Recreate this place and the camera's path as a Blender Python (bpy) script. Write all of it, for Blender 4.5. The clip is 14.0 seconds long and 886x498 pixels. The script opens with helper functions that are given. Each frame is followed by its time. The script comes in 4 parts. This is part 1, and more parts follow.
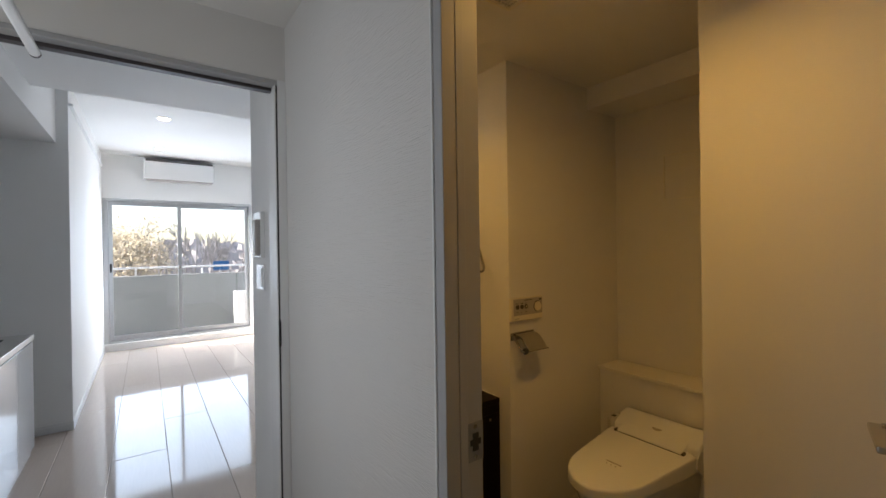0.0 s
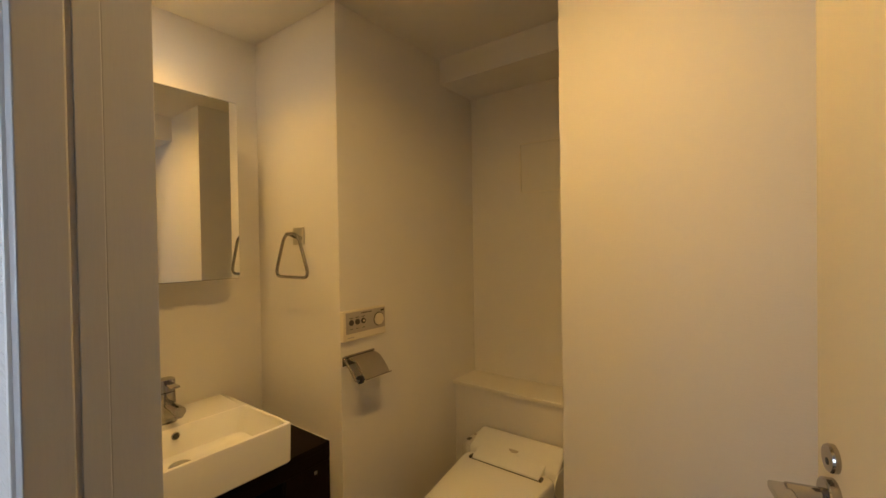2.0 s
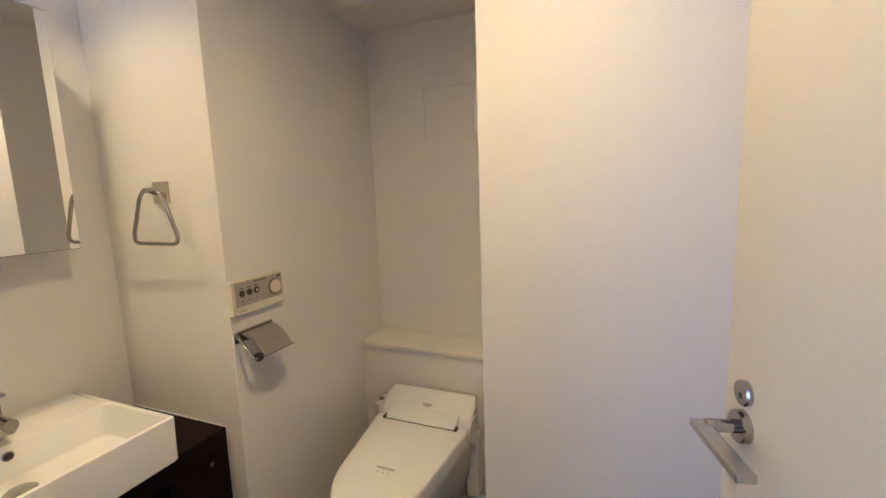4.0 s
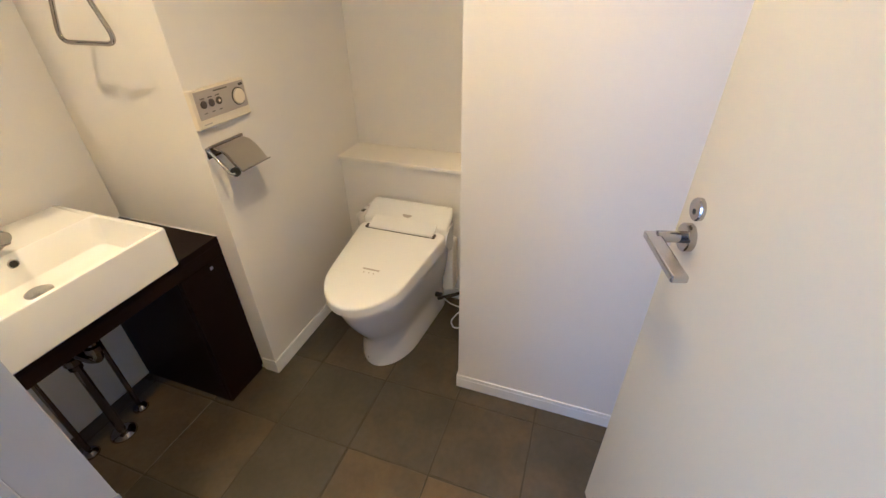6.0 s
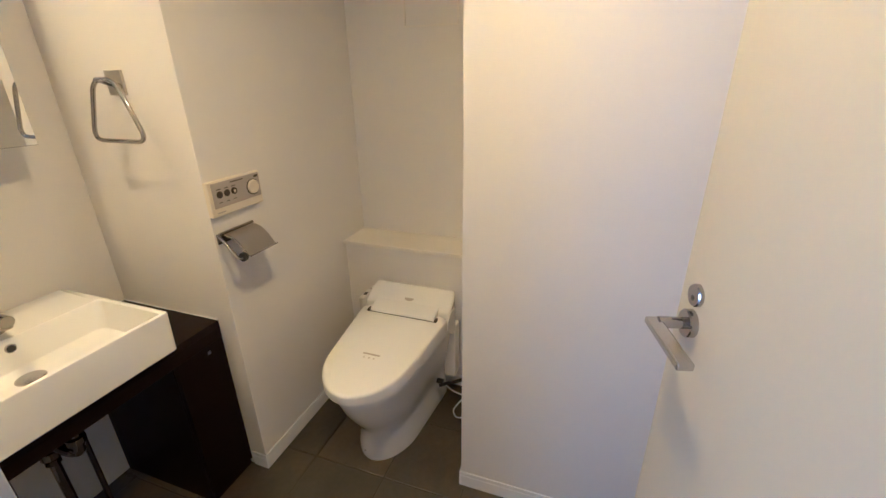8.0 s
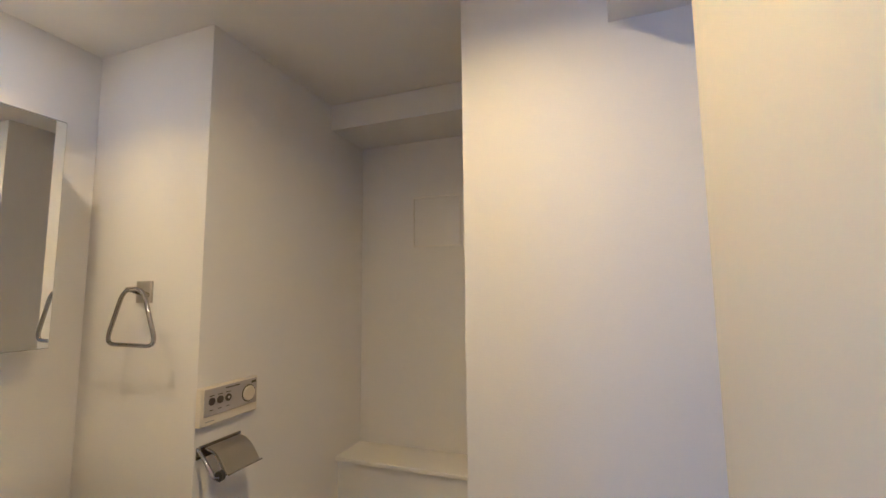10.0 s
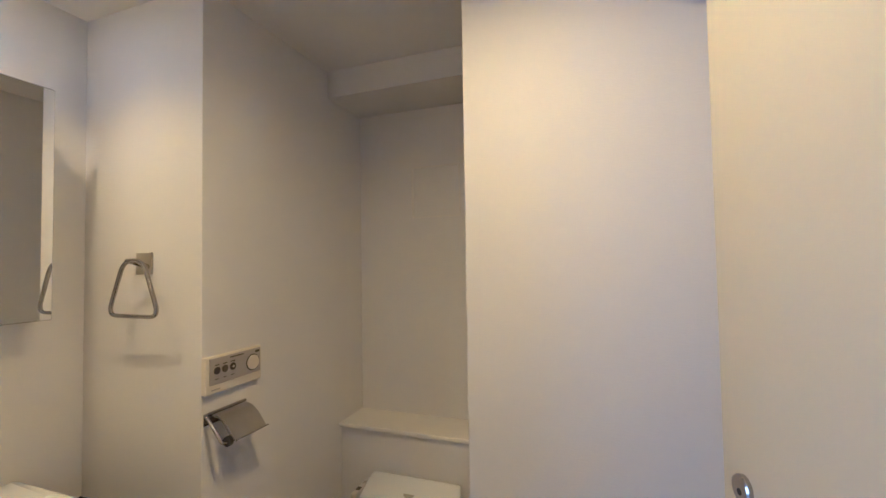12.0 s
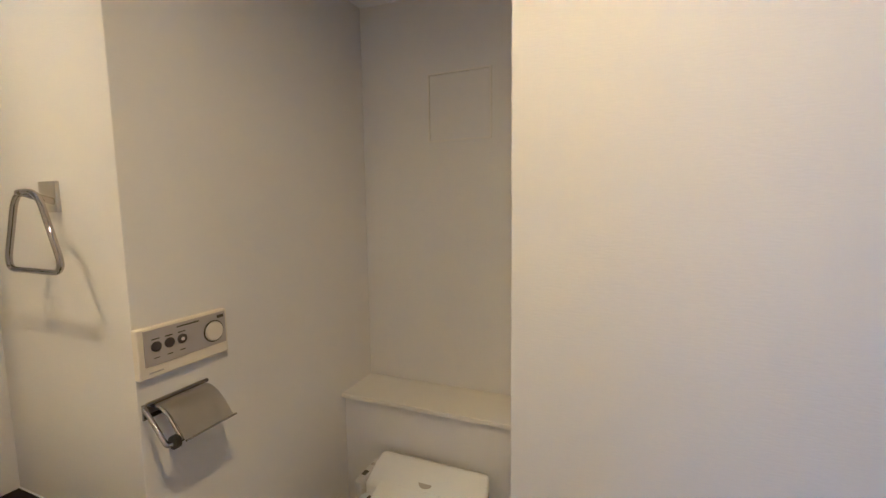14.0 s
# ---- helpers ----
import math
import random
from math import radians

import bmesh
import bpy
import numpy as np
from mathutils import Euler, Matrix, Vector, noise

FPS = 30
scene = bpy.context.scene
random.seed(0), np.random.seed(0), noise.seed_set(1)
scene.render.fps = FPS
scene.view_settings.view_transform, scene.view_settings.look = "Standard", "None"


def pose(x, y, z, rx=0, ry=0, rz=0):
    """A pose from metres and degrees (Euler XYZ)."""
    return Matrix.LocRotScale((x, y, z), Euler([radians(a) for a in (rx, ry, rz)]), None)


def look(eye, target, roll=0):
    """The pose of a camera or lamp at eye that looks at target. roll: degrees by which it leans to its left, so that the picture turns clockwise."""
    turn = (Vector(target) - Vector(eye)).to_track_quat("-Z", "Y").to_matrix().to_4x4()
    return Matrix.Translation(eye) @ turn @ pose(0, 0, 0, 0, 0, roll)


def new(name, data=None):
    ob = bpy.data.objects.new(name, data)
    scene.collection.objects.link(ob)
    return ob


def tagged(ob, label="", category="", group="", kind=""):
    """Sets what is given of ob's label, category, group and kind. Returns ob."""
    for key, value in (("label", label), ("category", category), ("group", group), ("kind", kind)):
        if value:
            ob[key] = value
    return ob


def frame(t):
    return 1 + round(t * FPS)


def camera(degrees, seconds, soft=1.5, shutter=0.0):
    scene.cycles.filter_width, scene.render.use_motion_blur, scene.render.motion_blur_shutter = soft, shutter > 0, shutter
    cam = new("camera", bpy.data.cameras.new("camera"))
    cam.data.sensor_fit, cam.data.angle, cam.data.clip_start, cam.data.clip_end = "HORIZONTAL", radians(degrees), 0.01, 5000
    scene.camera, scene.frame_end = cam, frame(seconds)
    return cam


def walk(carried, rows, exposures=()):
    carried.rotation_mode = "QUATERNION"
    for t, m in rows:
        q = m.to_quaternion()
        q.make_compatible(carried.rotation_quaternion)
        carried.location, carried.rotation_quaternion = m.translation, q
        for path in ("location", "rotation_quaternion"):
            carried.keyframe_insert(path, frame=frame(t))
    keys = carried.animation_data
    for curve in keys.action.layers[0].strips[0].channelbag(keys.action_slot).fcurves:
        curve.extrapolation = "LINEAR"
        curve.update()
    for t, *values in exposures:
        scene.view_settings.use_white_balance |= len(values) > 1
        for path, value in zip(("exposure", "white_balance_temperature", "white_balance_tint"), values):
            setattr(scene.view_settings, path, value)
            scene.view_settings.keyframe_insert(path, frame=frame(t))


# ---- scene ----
cam = camera(93.8, 14.0)
PATH = [
    (0, (0.751, 0.797, 1.36), (1.917, 2.422, 1.353), -0.8),
    (0.5, (0.838, 0.895, 1.36), (2.012, 2.515, 1.349), -0.7),
    (1, (0.994, 0.966, 1.357), (2.265, 2.51, 1.344), -0.8),
    (1.5, (1.091, 0.979, 1.359), (2.516, 2.382, 1.336), -0.9),
    (2, (1.15, 0.995, 1.357), (2.75, 2.194, 1.332), -0.9),
    (2.5, (1.185, 1.028, 1.369), (2.923, 2.017, 1.335), -0.8),
    (2.7, (1.201, 1.061, 1.362), (2.978, 1.978, 1.336), -0.8),
    (4.8, (1.218, 1.106, 1.379), (3.027, 1.754, 0.823), -0.9),
    (5, (1.217, 1.106, 1.382), (2.996, 1.74, 0.723), -0.9),
    (5.5, (1.22, 1.105, 1.38), (2.902, 1.704, 0.48), -0.8),
    (6, (1.22, 1.106, 1.378), (2.792, 1.667, 0.276), -0.8),
    (6.5, (1.222, 1.108, 1.38), (2.725, 1.645, 0.175), -0.7),
    (7, (1.216, 1.116, 1.382), (2.751, 1.659, 0.221), -0.7),
    (7.5, (1.215, 1.108, 1.386), (2.85, 1.695, 0.395), -0.8),
    (8, (1.212, 1.103, 1.39), (2.955, 1.729, 0.636), -0.8),
    (8.5, (1.213, 1.101, 1.391), (3.041, 1.757, 0.911), -0.7),
    (9, (1.213, 1.098, 1.39), (3.086, 1.774, 1.2), -0.8),
    (9.2, (1.21, 1.096, 1.386), (3.089, 1.777, 1.315), -0.7),
    (11.3, (1.213, 1.1, 1.395), (3.071, 1.784, 1.681), -0.5),
    (11.5, (1.211, 1.105, 1.389), (3.078, 1.785, 1.62), -0.6),
    (12, (1.212, 1.106, 1.383), (3.092, 1.785, 1.45), -0.9),
    (12.5, (1.223, 1.108, 1.383), (3.105, 1.779, 1.312), -0.8),
    (13, (1.263, 1.127, 1.381), (3.137, 1.806, 1.225), -0.8),
    (13.5, (1.36, 1.18, 1.362), (3.223, 1.88, 1.164), -0.8),
    (14, (1.581, 1.262, 1.361), (3.418, 2.026, 1.161), -0.8),
]
EXPOSURES = [(0.0, 1.47, 6450, 13), (0.6, 1.37, 6650, 13), (1.4, 1.7, 7250, 15), (2.0, 2.35, 5850, 13), (2.45, 2.65, 4600, 15), (2.7, 2.8, 4330, 16),
             (4.8, 3.12, 4060, 19), (6.5, 3.63, 4060, 19), (7.5, 3.48, 4110, 19), (9.0, 2.92, 4060, 19), (11.5, 2.78, 4000, 19), (14.0, 2.9, 3970, 18)]
walk(cam, [(t, look(eye, target, roll)) for t, eye, target, roll in PATH], EXPOSURES)

# ---- world, sun and lamps ----
SUN_ELEV, SUN_AZ = radians(35), radians(-66)   # the sun stands over the balcony, a little to the left
world = bpy.data.worlds.new("sky")
scene.world = world
world.use_nodes = True
wn = world.node_tree
sky = wn.nodes.new("ShaderNodeTexSky")
sky.sky_type, sky.sun_disc = "NISHITA", False
sky.sun_elevation, sky.sun_rotation = SUN_ELEV, SUN_AZ
wn.links.new(sky.outputs[0], wn.nodes["Background"].inputs[0])
wn.nodes["Background"].inputs[1].default_value = 0.15


def lamp(name, kind, energy, colour, m):
    data = bpy.data.lights.new(name, kind)
    data.energy, data.color = energy, colour
    ob = new(name, data)
    ob.matrix_world = m
    return data


sun_to = Vector((math.sin(SUN_AZ) * math.cos(SUN_ELEV), math.cos(SUN_AZ) * math.cos(SUN_ELEV), math.sin(SUN_ELEV)))
sun = lamp("sun", "SUN", 5.0, (1.0, 0.94, 0.86), look(sun_to * 50, (0, 0, 0)))
sun.angle = radians(0.5)
for x, wide in ((0.765, 0.76), (1.62, 0.88)):
    daylight = lamp("window_light", "AREA", 7.2, (0.68, 0.83, 1.0), look((x, 7.98, 1.32), (x, 5.0, 0.86)))
    daylight.shape, daylight.size, daylight.size_y = "RECTANGLE", wide, 1.36
# Area lamp added for daylight assumed from the west; its source is unseen.
side_light = lamp("assumed_side_light", "AREA", 1.75, (0.89, 0.945, 0.98), look((0.125, 1.95, 1.35), (2.0, 1.95, 1.35)))
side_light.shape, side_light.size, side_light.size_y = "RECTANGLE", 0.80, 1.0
LAMPS = ((1.69, 1.29, 1.50, 160), (1.68, 2.385, 0.48, 115))   # x, y, watts, beam
for x, y, watts, beam in LAMPS:
    bulb = lamp("downlight_bulb", "AREA", watts, (1.0, 0.548, 0.116), look((x, y, 2.196), (x, y, 0)))
    bulb.shape, bulb.size, bulb.spread = "DISK", 0.05, radians(beam)   # set back in its fitting


# ---- materials ----
def material(name, colour, rough=0.5, metal=0.0, vary=0.0, vary_scale=3.0, bump=0.0, bump_scale=(60, 60, 60), grain=0.0, per_object=0.0, coat=0.0, spec=0.5):
    """A Principled material: colour with broad and fine variation, and a fine relief."""
    m = bpy.data.materials.new(name)
    m.use_nodes = True
    nt = m.node_tree
    b = nt.nodes["Principled BSDF"]
    b.inputs["Roughness"].default_value = rough
    b.inputs["Metallic"].default_value = metal
    b.inputs["Coat Weight"].default_value = coat
    b.inputs["Specular IOR Level"].default_value = spec
    geo = nt.nodes.new("ShaderNodeNewGeometry")
    last = None
    base = nt.nodes.new("ShaderNodeRGB")
    base.outputs[0].default_value = (*colour, 1)
    last = base.outputs[0]

    def scaled(factor, low, high, src):
        r = nt.nodes.new("ShaderNodeMapRange")
        r.inputs["To Min"].default_value, r.inputs["To Max"].default_value = low, high
        nt.links.new(factor, r.inputs["Value"])
        mix = nt.nodes.new("ShaderNodeVectorMath")
        mix.operation = "SCALE"
        nt.links.new(src, mix.inputs[0])
        nt.links.new(r.outputs[0], mix.inputs["Scale"])
        return mix.outputs[0]

    def noise_at(scale, detail=4.0):
        n = nt.nodes.new("ShaderNodeTexNoise")
        mp = nt.nodes.new("ShaderNodeMapping")
        mp.inputs["Scale"].default_value = scale if isinstance(scale, tuple) else (scale,) * 3
        n.inputs["Scale"].default_value, n.inputs["Detail"].default_value = 1.0, detail
        nt.links.new(geo.outputs["Position"], mp.inputs["Vector"])
        nt.links.new(mp.outputs[0], n.inputs["Vector"])
        return n.outputs["Fac"]

    if vary:
        last = scaled(noise_at(vary_scale), 1 - vary, 1 + vary, last)
    if grain:
        last = scaled(noise_at(bump_scale, 3.0), 1 - grain, 1 + grain, last)
    if per_object:
        oi = nt.nodes.new("ShaderNodeObjectInfo")
        last = scaled(oi.outputs["Random"], 1 - per_object, 1 + per_object, last)
    nt.links.new(last, b.inputs["Base Color"])
    if bump:
        bp = nt.nodes.new("ShaderNodeBump")
        bp.inputs["Strength"].default_value, bp.inputs["Distance"].default_value = 1.0, bump
        nt.links.new(noise_at(bump_scale, 3.0), bp.inputs["Height"])
        nt.links.new(bp.outputs[0], b.inputs["Normal"])
    return m


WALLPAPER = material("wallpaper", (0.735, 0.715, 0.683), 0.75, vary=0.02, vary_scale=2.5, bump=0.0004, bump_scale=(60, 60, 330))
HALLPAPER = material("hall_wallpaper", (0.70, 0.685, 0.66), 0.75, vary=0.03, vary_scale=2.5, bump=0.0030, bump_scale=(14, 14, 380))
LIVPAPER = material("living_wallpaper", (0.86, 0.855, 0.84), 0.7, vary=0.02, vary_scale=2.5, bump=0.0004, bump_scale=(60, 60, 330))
CEILPAPER = material("ceiling_paper", (0.73, 0.712, 0.682), 0.8, vary=0.02, bump=0.0006, bump_scale=(150, 150, 150))
WHITE_TRIM = material("white_trim", (0.80, 0.80, 0.79), 0.4, vary=0.015, bump=0.0001, bump_scale=(90, 90, 90))
DOOR_SHEET = material("door_sheet", (0.57, 0.52, 0.37), 0.45, vary=0.012, vary_scale=1.5, bump=0.00012, bump_scale=(500, 500, 60))
JAMB = material("jamb_sheet", (0.40, 0.40, 0.40), 0.45, vary=0.02, bump=0.0001, bump_scale=(300, 300, 40))
SHELF = material("shelf_sheet", (0.76, 0.73, 0.66), 0.45, vary=0.02)
STONE = material("stone_tile", (0.061, 0.053, 0.037), 0.40, vary=0.5, vary_scale=6.0, bump=0.0012, bump_scale=(45, 45, 45), grain=0.25, per_object=0.2)


def stone_tints(m, low, high, tint):
    """Warm rusty clouds over grey slate, more on some tiles than on others."""
    nt = m.node_tree
    b = nt.nodes["Principled BSDF"]
    src = b.inputs["Base Color"].links[0].from_socket
    oi = nt.nodes.new("ShaderNodeObjectInfo")
    geo = nt.nodes.new("ShaderNodeNewGeometry")
    n = nt.nodes.new("ShaderNodeTexNoise")
    n.inputs["Scale"].default_value, n.inputs["Detail"].default_value, n.inputs["Distortion"].default_value = 6.5, 9.0, 1.1
    nt.links.new(geo.outputs["Position"], n.inputs["Vector"])
    add = nt.nodes.new("ShaderNodeMath")
    add.operation = "MULTIPLY_ADD"
    add.inputs[1].default_value = 0.38
    nt.links.new(oi.outputs["Random"], add.inputs[0])
    nt.links.new(n.outputs["Fac"], add.inputs[2])
    r = nt.nodes.new("ShaderNodeMapRange")
    r.inputs["From Min"].default_value, r.inputs["From Max"].default_value = low, high
    nt.links.new(add.outputs[0], r.inputs["Value"])
    mix = nt.nodes.new("ShaderNodeMix")
    mix.data_type, mix.blend_type = "RGBA", "MULTIPLY"
    nt.links.new(r.outputs[0], mix.inputs["Factor"])
    nt.links.new(src, mix.inputs["A"])
    mix.inputs["B"].default_value = tint
    nt.links.new(mix.outputs["Result"], b.inputs["Base Color"])
    rough = nt.nodes.new("ShaderNodeMapRange")
    rough.inputs["To Min"].default_value, rough.inputs["To Max"].default_value = 0.30, 0.55
    nt.links.new(n.outputs["Fac"], rough.inputs["Value"])
    nt.links.new(rough.outputs[0], b.inputs["Roughness"])


stone_tints(STONE, 0.62, 1.0, (1.5, 1.24, 0.92, 1))
RUST_STONE = material("rusty_stone_tile", (0.072, 0.059, 0.037), 0.40, vary=0.5, vary_scale=6.0, bump=0.0012, bump_scale=(45, 45, 45), grain=0.25, per_object=0.1)
stone_tints(RUST_STONE, 0.42, 0.85, (1.55, 1.28, 0.88, 1))
GROUT = material("grout", (0.060, 0.050, 0.038), 0.9, vary=0.2, vary_scale=20, bump=0.0006, bump_scale=(400, 400, 400))
PLANK = material("floor_plank", (0.56, 0.475, 0.415), 0.07, vary=0.05, vary_scale=(6, 1, 6), grain=0.05, bump_scale=(90, 6, 90), per_object=0.05, spec=0.30)
SEAM = material("floor_seam", (0.25, 0.20, 0.16), 0.6, vary=0.1)
DARK_WOOD = material("dark_wood", (0.0075, 0.0035, 0.0028), 0.45, vary=0.25, vary_scale=(5, 40, 40), grain=0.2, bump=0.0001, bump_scale=(20, 220, 220), spec=0.10)
CERAMIC = material("ceramic", (0.78, 0.78, 0.775), 0.035, vary=0.01, coat=0.5)
PLASTIC = material("white_plastic", (0.78, 0.78, 0.775), 0.16, vary=0.01)
CREAM = material("cream_plastic", (0.72, 0.66, 0.52), 0.35, vary=0.02)
GREY_FACE = material("grey_face", (0.40, 0.37, 0.34), 0.4, vary=0.03)
PANEL_GREY = material("panel_grey", (0.58, 0.56, 0.52), 0.35, vary=0.03)
INK = material("dark_ink", (0.06, 0.05, 0.05), 0.5, vary=0.05)
CHROME = material("chrome", (0.42, 0.40, 0.375), 0.05, metal=1.0, vary=0.02, vary_scale=40)
STRIKE = material("strike_steel", (0.30, 0.31, 0.33), 0.34, metal=0.9, vary=0.08, vary_scale=60)
# Darker copy of CHROME: dark reflections under the vanity are in the colour.
SHADED_CHROME = material("shaded_chrome", (0.24, 0.225, 0.22), 0.10, metal=1.0, vary=0.08, vary_scale=25)
BRUSHED = material("brushed_steel", (0.54, 0.51, 0.45), 0.42, metal=1.0, vary=0.05, vary_scale=30, bump=0.00005, bump_scale=(60, 900, 900))
SATIN = material("satin_metal", (0.50, 0.49, 0.475), 0.25, metal=1.0, vary=0.04, vary_scale=60)
MIRROR_EDGE = material("mirror_edge", (0.12, 0.115, 0.10), 0.35, metal=0.6, vary=0.1, vary_scale=40)
MIRROR = material("mirror_silver", (0.93, 0.94, 0.93), 0.0, metal=1.0)
BLACK = material("black_plastic", (0.012, 0.012, 0.012), 0.4, vary=0.1)
# Near-black for dark joints, and for shade in holes drawn as flat pieces.
CAVITY = material("dark_cavity", (0.03, 0.03, 0.03), 0.8, vary=0.1)
ALU = material("aluminium", (0.50, 0.51, 0.52), 0.35, metal=0.9, vary=0.04)
CONCRETE = material("concrete", (0.33, 0.34, 0.33), 0.85, vary=0.14, vary_scale=2.0, bump=0.0008, bump_scale=(60, 60, 60), grain=0.08)
STEEL_TOP = material("steel_worktop", (0.62, 0.61, 0.60), 0.3, metal=0.9, vary=0.05)
GLOSS_WHITE = material("gloss_white", (0.80, 0.81, 0.82), 0.15, vary=0.01, coat=0.4)
BARK = material("bark", (0.36, 0.33, 0.31), 0.9, vary=0.3, vary_scale=4.0)
LEAF_OCHRE = material("leaf_ochre", (0.58, 0.51, 0.38), 0.7, vary=0.35, vary_scale=1.2)
leaf_nodes = LEAF_OCHRE.node_tree
leaf_glow = leaf_nodes.nodes.new("ShaderNodeBsdfTranslucent")          # dry leaves let the sun through
leaf_glow.inputs["Color"].default_value = (0.62, 0.54, 0.40, 1)
leaf_mix = leaf_nodes.nodes.new("ShaderNodeMixShader")
leaf_mix.inputs[0].default_value = 0.55
leaf_nodes.links.new(leaf_nodes.nodes["Principled BSDF"].outputs[0], leaf_mix.inputs[1])
leaf_nodes.links.new(leaf_glow.outputs[0], leaf_mix.inputs[2])
leaf_nodes.links.new(leaf_mix.outputs[0], leaf_nodes.nodes["Material Output"].inputs["Surface"])
TWIG = material("twig", (0.54, 0.50, 0.49), 0.9, vary=0.4, vary_scale=0.4)
EARTH = material("earth", (0.12, 0.10, 0.07), 0.95, vary=0.4, vary_scale=0.2)
BLUE_SIGN = material("blue_sign", (0.02, 0.16, 0.40), 0.5, vary=0.1)
FROST = bpy.data.materials.new("lamp_glass")
FROST.use_nodes = True
FROST.node_tree.nodes["Principled BSDF"].inputs["Emission Color"].default_value = (1.0, 0.78, 0.5, 1)
FROST.node_tree.nodes["Principled BSDF"].inputs["Emission Strength"].default_value = 8
GLASS = bpy.data.materials.new("window_glass")
GLASS.use_nodes = True
gb = GLASS.node_tree.nodes["Principled BSDF"]
gb.inputs["Transmission Weight"].default_value, gb.inputs["Roughness"].default_value, gb.inputs["IOR"].default_value = 1.0, 0.0, 1.45


# ---- mesh helpers ----
INVERSE = {}


def thing(name, at, label, category, group="", kind=""):
    """An Empty at the base of a thing; its parts are built in world coordinates."""
    e = new(name)
    e.empty_display_size = 0.05
    e.location = at
    INVERSE[e.name] = Matrix.Translation(-Vector(at))
    return tagged(e, label, category, group, kind)


def part(name, bm, mat, parent=None, label=""):
    me = bpy.data.meshes.new(name)
    bm.normal_update()
    bm.to_mesh(me)
    bm.free()
    me.materials.append(mat)
    ob = new(name, me)
    if parent:
        ob.parent = parent
        ob.matrix_parent_inverse = INVERSE.get(parent.name, Matrix())
    return tagged(ob, label)


def put_box(bm, lo, hi, bevel=0.0, segs=2):
    r = bmesh.ops.create_cube(bm, size=1.0)
    vs = r["verts"]
    for v in vs:
        v.co = Vector([lo[i] + (v.co[i] + 0.5) * (hi[i] - lo[i]) for i in range(3)])
    if bevel:
        es = list({e for v in vs for e in v.link_edges})
        bmesh.ops.bevel(bm, geom=es, offset=bevel, segments=segs, affect="EDGES", profile=0.5)
    return vs


def boxes(*spans, bevel=0.0, segs=2):
    bm = bmesh.new()
    for lo, hi in spans:
        put_box(bm, lo, hi, bevel, segs)
    return bm


def smooth(ob, angle=40):
    for p in ob.data.polygons:
        p.use_smooth = True
    ob.data.set_sharp_from_angle(angle=radians(angle))
    return ob


def loft(rings, cap=True):
    """Skin between rings of points of equal count."""
    bm = bmesh.new()
    vv = [[bm.verts.new(p) for p in ring] for ring in rings]
    n = len(rings[0])
    for a, b in zip(vv, vv[1:]):
        for i in range(n):
            bm.faces.new((a[i], a[(i + 1) % n], b[(i + 1) % n], b[i]))
    if cap:
        bm.faces.new(vv[0][::-1])
        bm.faces.new(vv[-1])
    bmesh.ops.recalc_face_normals(bm, faces=bm.faces)
    return bm


def tube(points, r, sides=12, closed=False):
    """A round bar along a polyline."""
    pts = [Vector(p) for p in points]
    rings = []
    n = len(pts)
    up = Vector((0.31, 0.17, 0.94))
    for i, p in enumerate(pts):
        if closed:
            d = (pts[(i + 1) % n] - pts[i - 1]).normalized()
        else:
            d = (pts[min(i + 1, n - 1)] - pts[max(i - 1, 0)]).normalized()
        a = d.cross(up).normalized()
        b = d.cross(a)
        rr = r[i] if isinstance(r, (list, tuple)) else r
        rings.append([p + rr * (math.cos(2 * math.pi * k / sides) * a + math.sin(2 * math.pi * k / sides) * b) for k in range(sides)])
    if closed:
        rings.append(rings[0])
        bm = loft(rings, cap=False)
        bmesh.ops.remove_doubles(bm, verts=bm.verts, dist=1e-6)
        return bm
    return loft(rings)


def lathe(at, profile, axis=(0, 0, 1), sides=28):
    """A turned shape: profile rows of (radius, height) along an axis."""
    ax = Vector(axis).normalized()
    a = ax.orthogonal().normalized()
    b = ax.cross(a)
    o = Vector(at)
    return loft([[o + ax * h + r * (math.cos(2 * math.pi * k / sides) * a + math.sin(2 * math.pi * k / sides) * b) for k in range(sides)] for r, h in profile])


def bend(points, radius=0.012, steps=5, closed=False):
    """Rounds the corners of a polyline."""
    pts = [Vector(p) for p in points]
    n, out = len(pts), []
    for i, p in enumerate(pts):
        if not closed and i in (0, n - 1):
            out.append(p)
            continue
        a, b = pts[i - 1], pts[(i + 1) % n]
        da, db = (a - p), (b - p)
        r = min(radius, da.length * 0.45, db.length * 0.45)
        s, e = p + da.normalized() * r, p + db.normalized() * r
        for k in range(steps + 1):
            u = k / steps
            out.append(s * (1 - u) ** 2 + p * 2 * u * (1 - u) + e * u * u)
    return out


def structure(name, bm, mat, label, category):
    return tagged(part(name, bm, mat), label, category, kind="structure")


# ---- the plan ----
HALL_E, WASH_W = 1.209, 1.290          # the wall between hall and washroom
JAMB_N, HINGE_Y = 1.454, 0.735         # the washroom doorway
MIRROR_Y, PIER_X, PIER_Y = 2.67, 2.089, 2.153
BACK_X, BLOCK_X, BLOCK_Y, SOUTH_Y = 2.955, 2.265, 1.423, 0.68
CEIL = 2.205
END_Y, LIV_N, LIV_CEIL, LIV_E = 2.49, 8.05, 2.70, 2.25
DOOR_H = 1.915

